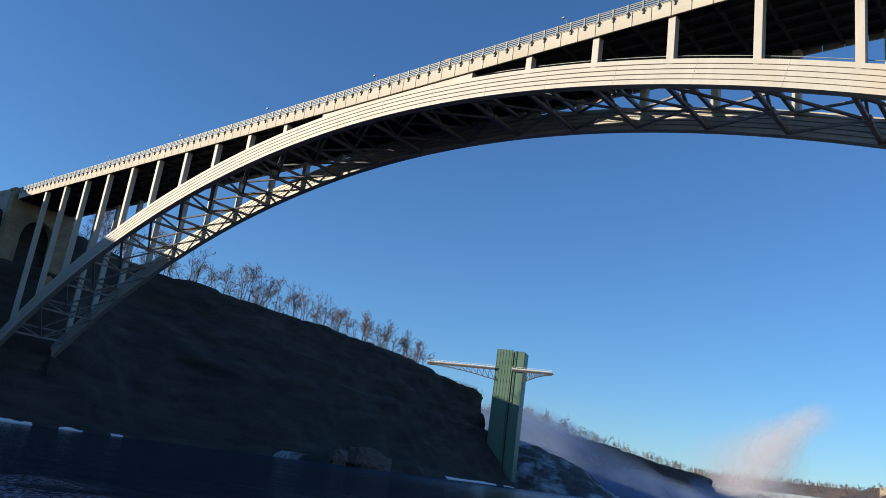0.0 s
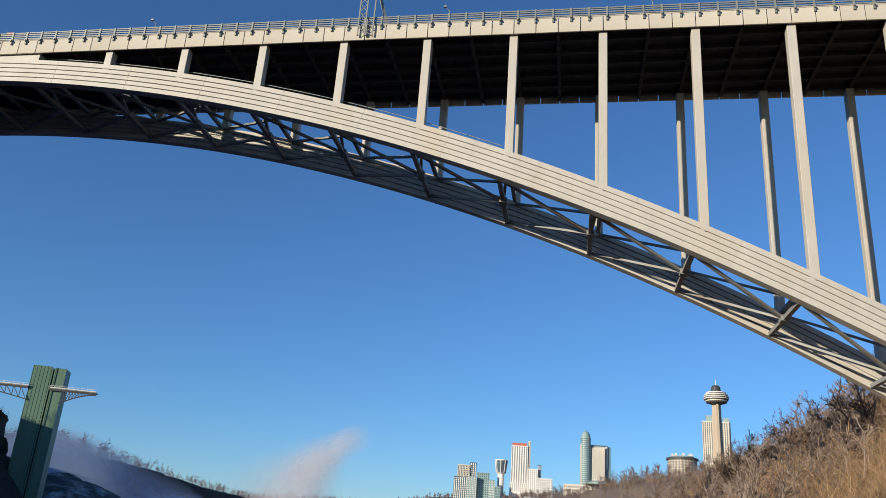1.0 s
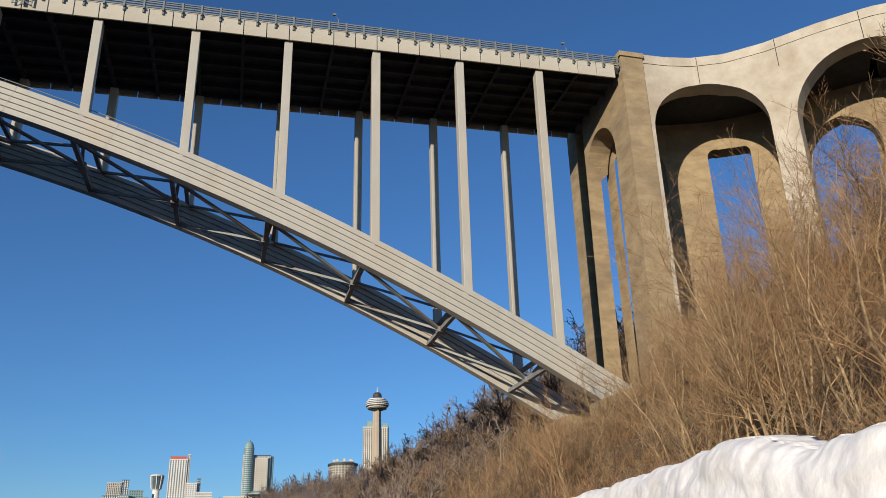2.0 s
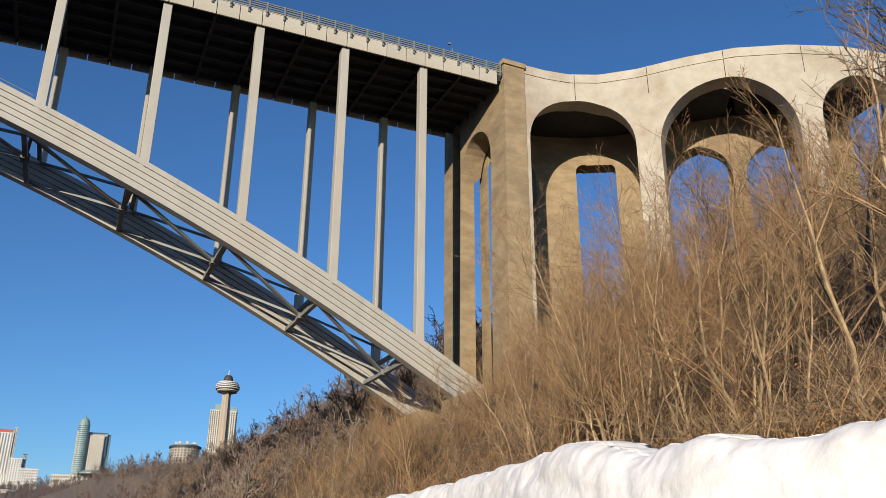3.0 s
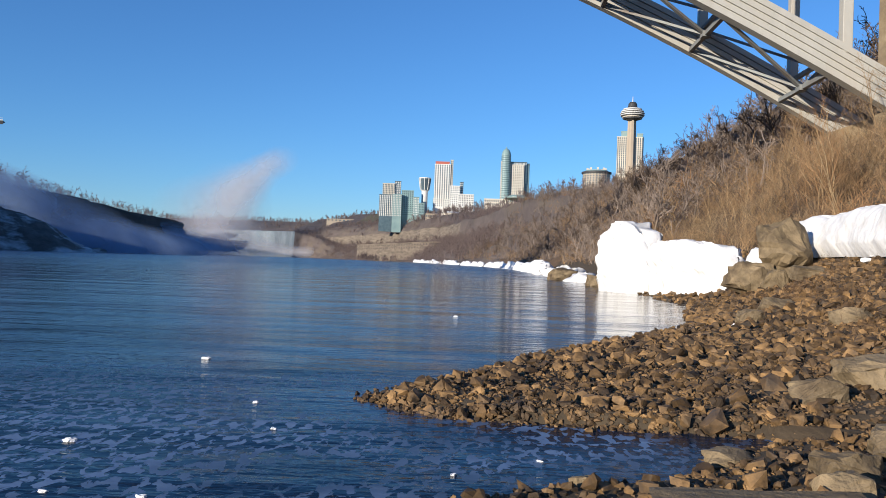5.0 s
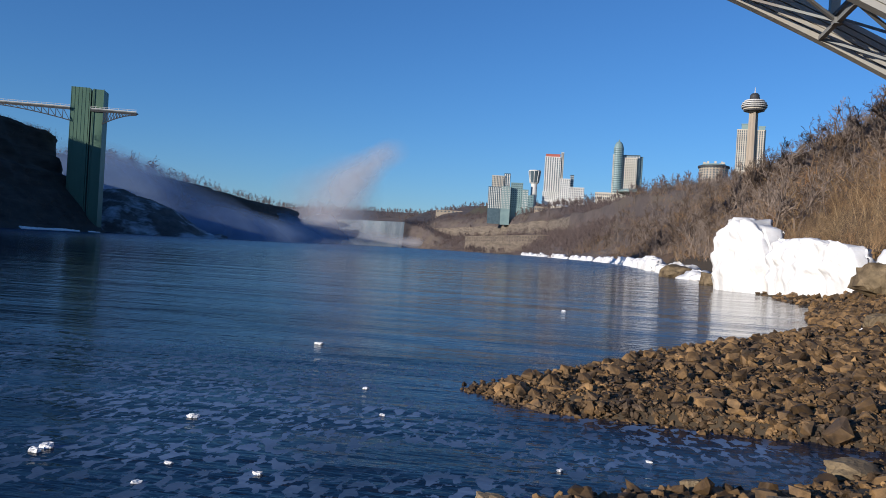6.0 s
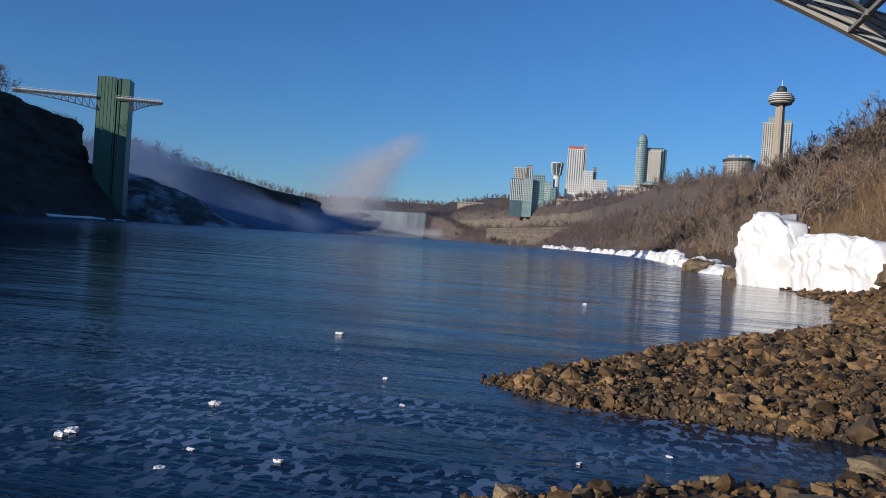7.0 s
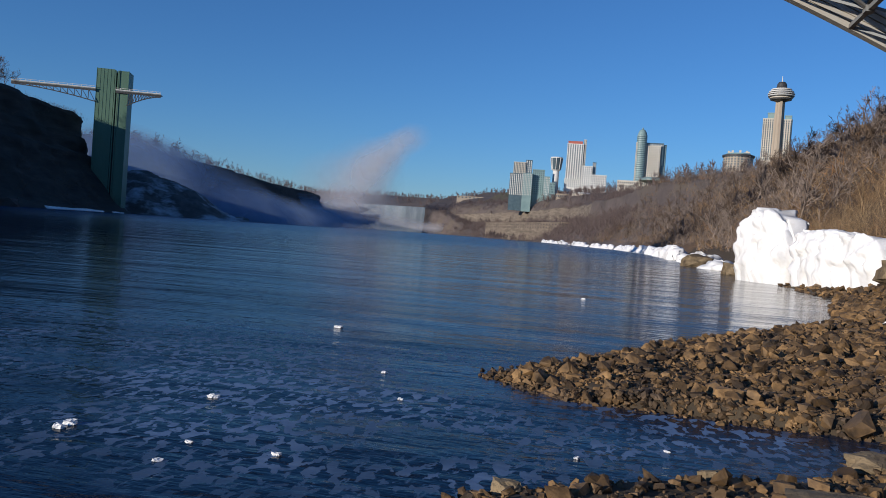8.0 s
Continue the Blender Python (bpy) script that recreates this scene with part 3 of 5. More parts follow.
def portal(parent, xa, xb, ztop, base):
    """A concrete pier of two legs joined by an arch across the width of the deck."""
    ya, yb, yc, yd = 88.6, 93.2, 103.2, 103.4 if xa > 0 else 109.0
    spring, r, mid = ztop - 13.6, (yc - yb) / 2, (yb + yc) / 2
    cuts = [(ya, base), (yb, base)] + [(mid - r * math.cos(math.pi * i / 16), spring + r * 1.15 * math.sin(math.pi * i / 16)) for i in range(17)] + [(yc, base), (yd, base)]
    batter = 0.4
    verts, faces = [], []
    for y, lo in cuts:
        lean = batter * max(0.0, (ztop - 12 - lo) / (ztop - 12 - base)) if xa > 0 else 0.0
        xe = xb - 1.2 if xa > 0 and y > yc - 0.01 else xb
        verts += [(xa - lean, y, lo), (xa, y, max(lo, ztop - 12)), (xa, y, ztop), (xe, y, ztop), (xe, y, lo)]
    n = 5
    for i in range(len(cuts) - 1):
        for j in range(n):
            a, b = n * i + j, n * i + (j + 1) % n
            faces.append((a, a + n, b + n, b))
    faces += [tuple(range(n)), tuple(range(len(verts) - n, len(verts)))[::-1]]
    # inner sides of both legs
    me = mesh_of("pier", verts, faces, TAN)
    pier = part_mesh("pier", me, parent, "weathered tan concrete pier")
    if xa > 0:  # a deep groove down the far leg, and the pilaster behind it
        part("groove_wall", boxed(xa + 2.0, xb - 1.2, yd, 105.9, base, ztop), TAN, pier)
        part("pilaster", boxed(xa - 0.1, xb - 1.2, 105.9, 109.2, base, ztop), TAN, pier)
        part("groove_head", boxed(xa + 0.02, xa + 2.0, yd, 105.9, ztop - 4, ztop), TAN, pier)
    part("corbel", boxed(xa - 0.25, xb + 0.1, ya - 0.25, yb + 0.1, ztop - 0.7, ztop + 0.05), TAN, pier)
    return pier


def viaduct(parent, path, openings, ztop, base, width, side, inset=0.0):
    """A concrete wall along a path, pierced by round arches; openings as (start, end, crown)."""
    pts = [Vector((x, y, 0)) for x, y in path]
    cum = [0.0]
    for a, b in zip(pts, pts[1:]):
        cum.append(cum[-1] + (b - a).length)

    def at(s):
        x = np.interp(s, cum, [p.x for p in pts])
        y = np.interp(s, cum, [p.y for p in pts])
        i = max(0, min(len(pts) - 2, int(np.searchsorted(cum, s)) - 1))
        d = (pts[i + 1] - pts[i]).normalized()
        return float(x), float(y), -d.y * side, d.x * side

    stations = []
    for s0, s1, crown in openings:
        stations += [(s0 - 1e-4, base), ]
        r = (s1 - s0) / 2
        spring = crown - r * 0.95
        for i in range(25):
            a = math.pi * (1 - i / 24)
            stations.append(((s0 + s1) / 2 + r * math.cos(a), spring + r * 0.95 * math.sin(a)))
        stations.append((s1 + 1e-4, base))
    stations = [(0.0, base)] + stations + [(cum[-1], base)]
    for s in np.arange(1.5, cum[-1], 1.5):  # follow the curve between the arches
        if not any(a <= s <= b for a, b, _ in openings):
            stations.append((float(s), base))
    stations = sorted(stations, key=lambda q: q[0])
    verts, faces = [], []
    for s, lo in stations:
        x, y, nx, ny = at(s)
        for w, z in ((inset, lo), (inset, ztop), (inset + width, ztop), (inset + width, lo)):
            verts.append((x + nx * w, y + ny * w, z))
    for i in range(len(stations) - 1):
        for j in range(4):
            a, b = 4 * i + j, 4 * i + (j + 1) % 4
            faces.append((a, a + 4, b + 4, b))
    faces += [(0, 1, 2, 3), tuple(range(len(verts) - 4, len(verts)))[::-1]]
    if inset:
        return part_mesh("arcade_wall", mesh_of("arcade_wall", verts, faces, TAN if openings else SHADESOFFIT), parent)
    wall = part_mesh("arcade_wall", mesh_of("arcade_wall", verts, faces, PALE), parent, "pale concrete wall with round arches")
    bm = bmesh.new()
    for s in np.arange(0, cum[-1] - 2, 2.0):
        (x, y, nx, ny), (x2, y2, mx, my) = at(s), at(s + 2)
        beam(bm, (x - nx * 0.1, y - ny * 0.1, ztop - 1.5), (x2 - mx * 0.1, y2 - my * 0.1, ztop - 1.5), 0.05, 0.1)
    part("string_course", bm, PALE, wall)
    for s in np.arange(8.5, cum[-1], 11):
        x, y, nx, ny = at(s)
        part("wall_joint", boxed(x - 0.04, x + 0.04, y - 0.03, y + 0.06, ztop - 4.6, ztop - 0.1), DARK, wall)


near_approach = thing("bridge_approach", "tan and pale concrete bridge approach with tall arches", "viaduct", kind="thing")
portal(near_approach, 50.9, 54.4, 71.0, 14)
RAMP = [(54.4, 88.8), (58, 88.7), (62, 88.1), (66.3, 86.2), (70.5, 82.5), (75, 77), (80, 72), (86.6, 68), (94, 65), (104, 63)]
ARCHES = [(0.7, 17.0, 66.5), (20.5, 39.5, 66.6), (43, 58, 66.6)]
viaduct(near_approach, RAMP, ARCHES, 71.2, 14, 3.0, 1)
viaduct(near_approach, RAMP, [(0.05, 7.0, 62.5), (10.4, 13.0, 62.0), (18.5, 30.0, 62.5), (35, 50, 63.0)], 70.4, 14, 3.0, 1, inset=12.5)
# ramp soffit: a slab coloured near-black to read as the shaded vault
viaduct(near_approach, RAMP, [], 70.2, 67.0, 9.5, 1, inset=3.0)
far_approach = thing("bridge_approach", "shaded concrete bridge approach with arches against the cliff", "viaduct", kind="thing")
portal(far_approach, -251.5, -247.8, 66.8, 6)
viaduct(far_approach, [(-251.5, 88.6), (-262, 88.0), (-272, 86), (-282, 82)], [(0.8, 14.0, 61.5), (17.5, 29, 61.5)], 66.8, 20, 9.0, -1)
for xf, zf, yf in ((44.5, 19.0, Y_NEAR), (44.5, 19.0, Y_FAR), (-236.5, 15.0, Y_NEAR), (-236.5, 15.0, Y_FAR)):
    # left footings take the cliff's dark colour to look shaded
    foot = tagged(new("arch_footing", mesh_of("arch_footing", *(lambda b: (b, [(0, 1, 2, 3), (7, 6, 5, 4), (0, 4, 5, 1), (1, 5, 6, 2), (2, 6, 7, 3), (3, 7, 4, 0)]))([(xf - 3.5, yf - 1, zf - 14), (xf - 3.5, yf + 2.4, zf - 14), (xf + 6, yf + 2.4, zf - 14), (xf + 6, yf - 1, zf - 14), (xf - 2.0, yf - 1, zf + 1), (xf - 2.0, yf + 2.4, zf + 1), (xf + 6, yf + 2.4, zf + 4), (xf + 6, yf - 1, zf + 4)]), TAN if xf > 0 else SHADECLIFF)), "concrete footing block under the arch rib", "footing", "arch footings")


# ---- observation tower by the falls ----
def build_tower():
    # the shaft stands at the foot of the cliff
    cx, cy, r = -283.0, 402.0, 8.4
    t = thing("observation_tower", "green steel observation tower with cantilevered walkway", "tower", kind="thing")
    rot = Matrix.Rotation(radians(22), 4, "Z")

    def put(name, bm, mat, label=""):
        bmesh.ops.transform(bm, matrix=Matrix.Translation((cx, cy, 0)) @ rot, verts=bm.verts[:])
        return part(name, bm, mat, t, label)

    put("shaft", boxed(-8.6, 0.6, -6, 6, -1, 79.5), GREEN, "green panelled shaft")
    put("shaft", boxed(3.4, 8.2, -6, 6, -1, 79.0), GREEN, "green panelled shaft")
    put("core", boxed(0.4, 3.6, -4.6, 5.5, -1, 78), DARK)
    for i in range(6):
        x = -8.6 + 9.2 * i / 5
        put("rib", boxed(x - 0.12, x + 0.12, -6.12, -6.0, 0, 79.6), GREEN)
    for x in (1.3, 2.7):
        put("rib", boxed(x - 0.3, x + 0.3, -6.2, -4.4, 0, 79), GREEN)
    for x in (3.4, 8.2):
        put("rib", boxed(x - 0.18, x + 0.18, -6.35, -6.0, 0, 79.3), GREEN)
    zd = 67.2
    # walkway: landward arm and the arm over the river
    for a, b, name in ((-52, -8.6, "walkway"), (2.0, 26.0, "platform")):
        put(name, boxed(a, b, -7.2, -1.0, zd + 0.3, zd + 0.75), RAIL, "grey walkway deck")
        put("edge_beam", boxed(a, b, -7.0, -6.6, zd - 0.7, zd + 0.3), DARK)
        put("parapet", boxed(a, b, -7.3, -7.1, zd + 0.8, zd + 1.2), WHITE)
        for i in range(int((b - a) / 2.4)):
            put("rail_post", boxed(a + i * 2.4, a + i * 2.4 + 0.18, -7.28, -7.12, zd + 1.2, zd + 1.9), WHITE)
        put("hand_rail", boxed(a, b, -7.28, -7.12, zd + 1.9, zd + 2.05), WHITE)
        n = 12
        root, tip = (b, a) if b < 0 else (a + 6.2, b)
        bm = bmesh.new()
        prev = None
        for i in range(n + 1):
            f = i / n
            x = root + (tip - root) * f
            drop = (5.6 if b < 0 else 6.4) * (1 - f) ** 1.7 + 0.9
            p = (x, -6.8, zd - drop)
            if prev:
                beam(bm, prev, p, 0.5, 0.5)
                beam(bm, prev, (x, -6.8, zd), 0.3, 0.3)
                beam(bm, (x, -6.8, zd - drop), (x, -6.8, zd), 0.3, 0.3)
            prev = p
        put("truss", bm, DARK, "dark steel arch truss")
    return t


build_tower()


# ---- the city on the far plateau ----
def polar(az, dist):
    return dist * math.sin(radians(az)), dist * math.cos(radians(az))


def height(el, dist):
    return EYE + dist * math.tan(radians(el))


def block(parent, az0, az1, el0, el1, dist, mat, floors, bays, deep=16, name="wall", window=GLASS, tall=False, dist_b=0):
    """A slab of building seen between two bearings, with a band of windows on each floor."""
    (xa, ya), (xb, yb) = polar(az0, dist), polar(az1, dist_b or dist)
    z0, z1 = height(el0, dist) - 25, height(el1, dist)
    w = math.hypot(xb - xa, yb - ya)
    ang = math.atan2(yb - ya, xb - xa)
    m = Matrix.Translation((xa, ya, 0)) @ Matrix.Rotation(ang, 4, "Z")
    bm = boxed(0, w, 0, deep, z0, z1)
    box(bm, -0.3, w + 0.3, -0.3, deep + 0.3, z1, z1 + 1.0)
    bmesh.ops.transform(bm, matrix=m, verts=bm.verts[:])
    wall = part(name, bm, mat, parent)
    if floors:
        fh = (z1 - z0 - 25) / floors
        bw = w / bays
        for f in range(floors):
            z = z0 + 25 + f * fh
            bm = bmesh.new()
            for i in range(bays):
                box(bm, i * bw + 0.27 * bw, (i + 1) * bw - 0.27 * bw, -0.14, 0.1, z + (0.1 if tall else 0.25) * fh, z + (0.9 if tall else 0.8) * fh)
            nb = max(2, int(deep / bw))
            for i in range(nb):
                d = deep / nb
                box(bm, -0.14, 0.1, i * d + 0.2 * d, (i + 1) * d - 0.2 * d, z + 0.28 * fh, z + 0.85 * fh)
                box(bm, w - 0.1, w + 0.14, i * d + 0.2 * d, (i + 1) * d - 0.2 * d, z + 0.28 * fh, z + 0.85 * fh)
            bmesh.ops.transform(bm, matrix=m, verts=bm.verts[:])
            part("glazing", bm, window, wall)["kind"] = "stuff"
    return wall


def build_city():
    d = 1300
    g = "hotels on the plateau"
    h = thing("hotel_tower", "white high-rise hotel with a red roof sign", "hotel", group=g)
    block(h, -4.05, -2.92, 4.0, 6.9, d, WHITE, 24, 7, 20, tall=True)
    block(h, -4.0, -3.0, 6.85, 7.08, d + 4, REDMAT, 0, 1, 12, "roof_sign")
    # the hotel's shaded right side, set as a darker beige slab
    block(h, -2.92, -2.74, 4.0, 7.22, d + 2, BEIGE, 24, 2, 26, "stair_tower", tall=True)
    block(h, -4.1, -2.9, 3.9, 4.45, d - 14, WHITE, 4, 9, 12, "podium")
    h = thing("hotel_tower", "stepped white hotel wing beside the high-rise", "hotel", group=g)
    block(h, -2.9, -2.2, 4.0, 5.4, d - 30, WHITE, 11, 5, 20)
    block(h, -2.2, -1.97, 4.0, 5.68, d - 25, GLASS, 12, 3, 20, window=WHITE)
    block(h, -2.3, -1.2, 4.0, 4.82, d - 60, WHITE, 5, 9, 20, "low_wing")
    h = thing("hotel_tower", "grey glass hotel block with stepped roof", "hotel", group=g)
    block(h, -7.93, -7.0, 3.1, 4.6, d, GLASS, 12, 7, 22, window=WHITE, tall=True)
    block(h, -7.72, -6.85, 3.9, 5.4, d + 20, BEIGE, 11, 8, 20, tall=True)
    block(h, -6.85, -6.42, 3.9, 5.58, d + 22, GLASS, 12, 3, 20, window=WHITE, tall=True)
    h = thing("hotel_tower", "green glass hotel with stepped terraces", "hotel", group=g)
    block(h, -7.0, -6.35, 3.1, 4.65, d - 30, TEAL, 12, 6, 22, window=WHITE)
    block(h, -6.35, -5.5, 3.2, 4.95, d - 20, TEAL, 12, 6, 22, window=GLASS)
    block(h, -5.5, -5.1, 3.2, 4.5, d - 40, TEAL, 8, 4, 20, window=WHITE)
    block(h, -5.1, -4.7, 3.2, 4.1, d - 40, TEAL, 5, 4, 20, window=GLASS)
    # small flared tower
    h = thing("view_tower", "small concrete tower with flared dark glass head", "tower", group=g)
    x, y = polar(-4.72, d)
    zb, zt = height(3.6, d), height(5.92, d)
    part("shaft", lathed([(5, zb - 20), (5, zt - 22), (7, zt - 20)], 16, x, y), WHITE, h)
    part("glass_head", lathed([(7, zt - 20), (9.5, zt - 2), (9.5, zt - 1.5)], 16, x, y), GLASS, h, "dark flared glass head")
    part("roof", lathed([(9.8, zt - 1.5), (9.8, zt), (4, zt + 0.8)], 16, x, y), WHITE, h)
    for i in range(8):
        a = 2 * math.pi * i / 8
        part("fin", beamed((x + 7.2 * math.cos(a), y + 7.2 * math.sin(a), zt - 20), (x + 9.8 * math.cos(a), y + 9.8 * math.sin(a), zt - 1.5), 0.9, 0.9), WHITE, h)
    # casino hotel with a domed glass corner
    d2 = 1100
    h = thing("hotel_tower", "beige slab hotel with domed teal glass corner tower", "hotel", group=g)
    block(h, 1.1, 2.32, 4.3, 7.0, d2, BEIGE, 24, 9, 22)
    block(h, 2.32, 2.7, 4.9, 7.1, d2 + 6, GLASS, 20, 3, 22, window=TEAL)
    block(h, 1.1, 2.5, 7.0, 7.2, d2 + 3, GLASS, 1, 14, 16, "roof_storey", window=WHITE)
    block(h, 0.66, 0.86, 4.3, 7.2, d2 - 4, BEIGE, 24, 2, 12, "corner_fin")
    x, y = polar(1.03, d2)
    zb, zt = height(4.4, d2), height(7.72, d2)
    part("glass_tower", lathed([(6.6, zb - 20), (6.6, zt), (6.0, zt + 1)], 20, x, y), TEAL, h, "round teal glass tower")
    for i in range(26):
        z = zb + (zt - zb) * i / 26
        part("floor_band", lathed([(6.75, z), (6.75, z + 0.7)], 20, x, y), GLASS, h)
    part("dome", lathed([(6.0, zt + 1), (5.4, zt + 4), (3.6, zt + 7), (1.2, zt + 8.6), (0.3, zt + 11)], 20, x, y), TEAL, h, "teal dome")
    block(h, -0.44, 3.15, 4.1, 4.55, d2 - 20, BEIGE, 2, 26, 40, "podium")
    x, y = polar(2.0, d2 - 26)
    part("canopy", lathed([(19, height(4.55, d2)), (19, height(4.62, d2)), (14, height(4.75, d2))], 24, x, y), TEAL, h)
    # rotunda hotel on the brow
    d3 = 900
    h = thing("rotunda_hotel", "low round cream hotel with a crowned dark roof", "hotel", group=g)
    x, y = polar(7.4, d3)
    zb, zt = height(5.6, d3), height(6.65, d3)
    part("wall", lathed([(15, zb - 25), (15, zt - 2.5)], 28, x, y), NEEDLE, h)
    for f in range(6):
        z = zb + f * 2.6
        bm = bmesh.new()
        for i in range(28):
            a = 2 * math.pi * (i + 0.5) / 28
            c, s = math.cos(a), math.sin(a)
            vs = [(x + 15.05 * c - s * k, y + 15.05 * s + c * k, zz) for k, zz in ((-0.9, z), (0.9, z), (0.9, z + 1.5), (-0.9, z + 1.5))]
            inner = [(px - 0.3 * c, py - 0.3 * s, pz) for px, py, pz in vs]
            o = [bm.verts.new(v) for v in vs]
            q = [bm.verts.new(v) for v in inner]
            bm.faces.new(o)
            for j in range(4):
                bm.faces.new((o[j], q[j], q[(j + 1) % 4], o[(j + 1) % 4]))
        part("glazing", bm, GLASS, h)["kind"] = "stuff"
    part("cornice", lathed([(16.4, zt - 2.6), (16.4, zt - 0.6), (14, zt)], 28, x, y), DARK, h)
    part("roof", lathed([(13, zt), (12, zt + 1.4), (3, zt + 2.4)], 28, x, y), TEAL, h)
    for i in range(8):
        a = 2 * math.pi * i / 8
        part("chimney", boxed(x + 10 * math.cos(a) - 1, x + 10 * math.cos(a) + 1, y + 10 * math.sin(a) - 1, y + 10 * math.sin(a) + 1, zt, zt + 4), BEIGE, h)
    # tower hotel behind the needle
    h = thing("hotel_tower", "cream tower hotel with green pitched roof", "hotel", group=g)
    block(h, 8.75, 9.7, 6.4, 9.05, 960, BEIGE, 18, 7, 14, tall=True)
    block(h, 9.7, 10.55, 6.4, 9.0, 962, BEIGE, 18, 6, 14, "wing", tall=True)
    block(h, 9.02, 9.6, 9.0, 9.42, 965, TEAL, 0, 1, 9, "roof")
    block(h, 10.1, 10.5, 8.9, 9.25, 965, TEAL, 0, 1, 9, "roof")
    # needle tower with pod
    d4 = 930
    h = thing("needle_tower", "tall concrete needle tower with a round ribbed pod", "tower")
    x, y = polar(9.74, d4)
    z = lambda el: height(el, d4)
    part("shaft", lathed([(5.6, z(5.0)), (4.0, z(7.5)), (3.0, z(10.2))], 12, x, y), NEEDLE, h)
    for i in range(3):
        a = 2 * math.pi * i / 3 - math.pi / 2
        bm = beamed((x + 5.6 * math.cos(a), y + 5.6 * math.sin(a), z(5.0)), (x + 3.6 * math.cos(a), y + 3.6 * math.sin(a), z(10.2)), 2.2, 2.2)
        part("buttress", bm, NEEDLE, h)
    e = [z(v) for v in (10.14, 10.28, 10.44, 10.56, 10.68, 10.82, 10.96, 11.12)]
    part("pod_base", lathed([(4, e[0]), (9.5, e[1]), (10.5, e[1] + 0.4)], 28, x, y), DARK, h)
    for i in range(1, 6):
        rad = (11.4, 13.2, 13.4, 12.4, 10.4)[i - 1]
        mid = (e[i] + e[i + 1]) / 2
        part("pod_window", lathed([(rad - 0.6, e[i]), (rad - 0.6, mid)], 28, x, y), DARK, h)
        part("pod_ring", lathed([(rad, mid), (rad + 0.3, mid + 0.4), (rad, e[i + 1])], 28, x, y), WHITE if i > 1 else BEIGE, h)
    part("pod_cap", lathed([(6.5, e[6]), (5.2, e[7]), (4.8, z(11.3)), (3.2, z(11.42))], 20, x, y), DARK, h)
    part("mast", lathed([(0.7, z(11.4)), (0.45, z(11.6)), (0.25, z(11.82))], 8, x, y), WHITE, h)
    # far low roofs and the power house at the water
    for a0, a1, b0, b1, dd in ((-11.6, -9.7, 2.6, 2.74, 1990), (-4.6, -3.7, 3.1, 3.35, 1150), (4.5, 5.1, 4.7, 5.0, 800)):
        h = thing("low_building", "small pale low-roofed building on the bank", "building", group="low buildings")
        block(h, a0, a1, b0, b1, dd, NEEDLE, 1, 7, 14)
    h = thing("round_pavilion", "round stone pavilion on the bank", "building")
    x, y = polar(-2.75, 1120)
    part("wall", lathed([(14, height(2.6, 1120)), (14, height(3.45, 1120))], 24, x, y), BEIGE, h)
    part("roof", lathed([(15, height(3.45, 1120)), (6, height(3.6, 1120))], 24, x, y), WHITE, h)
    h = thing("power_house", "long stone power house at the foot of the gorge", "building")
    block(h, -9.4, -3.9, 0.62, 0.95, 1330, ROCKFACE, 2, 34, 22, window=FARBANK, dist_b=930)


build_city()


# ---- stones ----
def hull(rng, sx, sy, sz, n=11):
    """A rough broken stone: the hull of a few points in a squat block."""
    bm = bmesh.new()
    for _ in range(n):
        v = np.array([rng.uniform(-1, 1) for _ in range(3)])
        v = (0.4 * v / np.linalg.norm(v) + 0.6 * v / max(abs(v))) * rng.uniform(0.78, 1.0)
        bm.verts.new((v[0] * sx, v[1] * sy, v[2] * sz))
    r = bmesh.ops.convex_hull(bm, input=bm.verts[:])
    bmesh.ops.delete(bm, geom=[g for g in r["geom_interior"] if isinstance(g, bmesh.types.BMVert)], context="VERTS")
    bmesh.ops.triangulate(bm, faces=bm.faces[:])
    return bm


def rough_rock(rng, sx, sy, sz, amp=0.13, cuts=3):
    bm = hull(rng, sx, sy, sz, 24)
    bmesh.ops.subdivide_edges(bm, edges=bm.edges[:], cuts=cuts, use_grid_fill=True)
    off = rng.uniform(0, 50)
    size = (sx + sy + sz) / 3
    for v in bm.verts:
        d = v.co.normalized()
        v.co += d * size * amp * (fbm(v.co.x / size * 1.5 + off, v.co.y / size * 1.5, v.co.z / size * 3.0) + 0.5 * fbm(v.co.x / size * 5 + off, v.co.y / size * 5, v.co.z / size * 7))
    return bm


# ---- falls and spray ----
def curtain(name, label, pts, ztop):
    verts, faces = [], []
    n = 90
    xs = np.interp(np.linspace(0, 1, n), np.linspace(0, 1, len(pts)), [p[0] for p in pts])
    ys = np.interp(np.linspace(0, 1, n), np.linspace(0, 1, len(pts)), [p[1] for p in pts])
    rows = [(0, 6), (0.0, 0), (0.02, -1.2), (0.3, -3), (1.0, -5)]
    for i in range(n):
        for f, out in rows:
            verts.append((xs[i], ys[i] + out + (1.5 * fbm(i * 0.4, f) if f else 0), ztop * (1 - f)))
    m = len(rows)
    for i in range(n - 1):
        for j in range(m - 1):
            a = i * m + j
            faces.append((a, a + 1, a + m + 1, a + m))
    return tagged(new(name, mesh_of(name, verts, faces, FALLWATER, True)), label, "waterfall", kind="structure")


curtain("waterfall", "curved white waterfall at the head of the gorge", [(-690, 1796), (-640, 1800), (-600, 1798), (-520, 1790), (-434, 1771)], LIP)
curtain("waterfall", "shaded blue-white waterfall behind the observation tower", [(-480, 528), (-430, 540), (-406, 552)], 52)


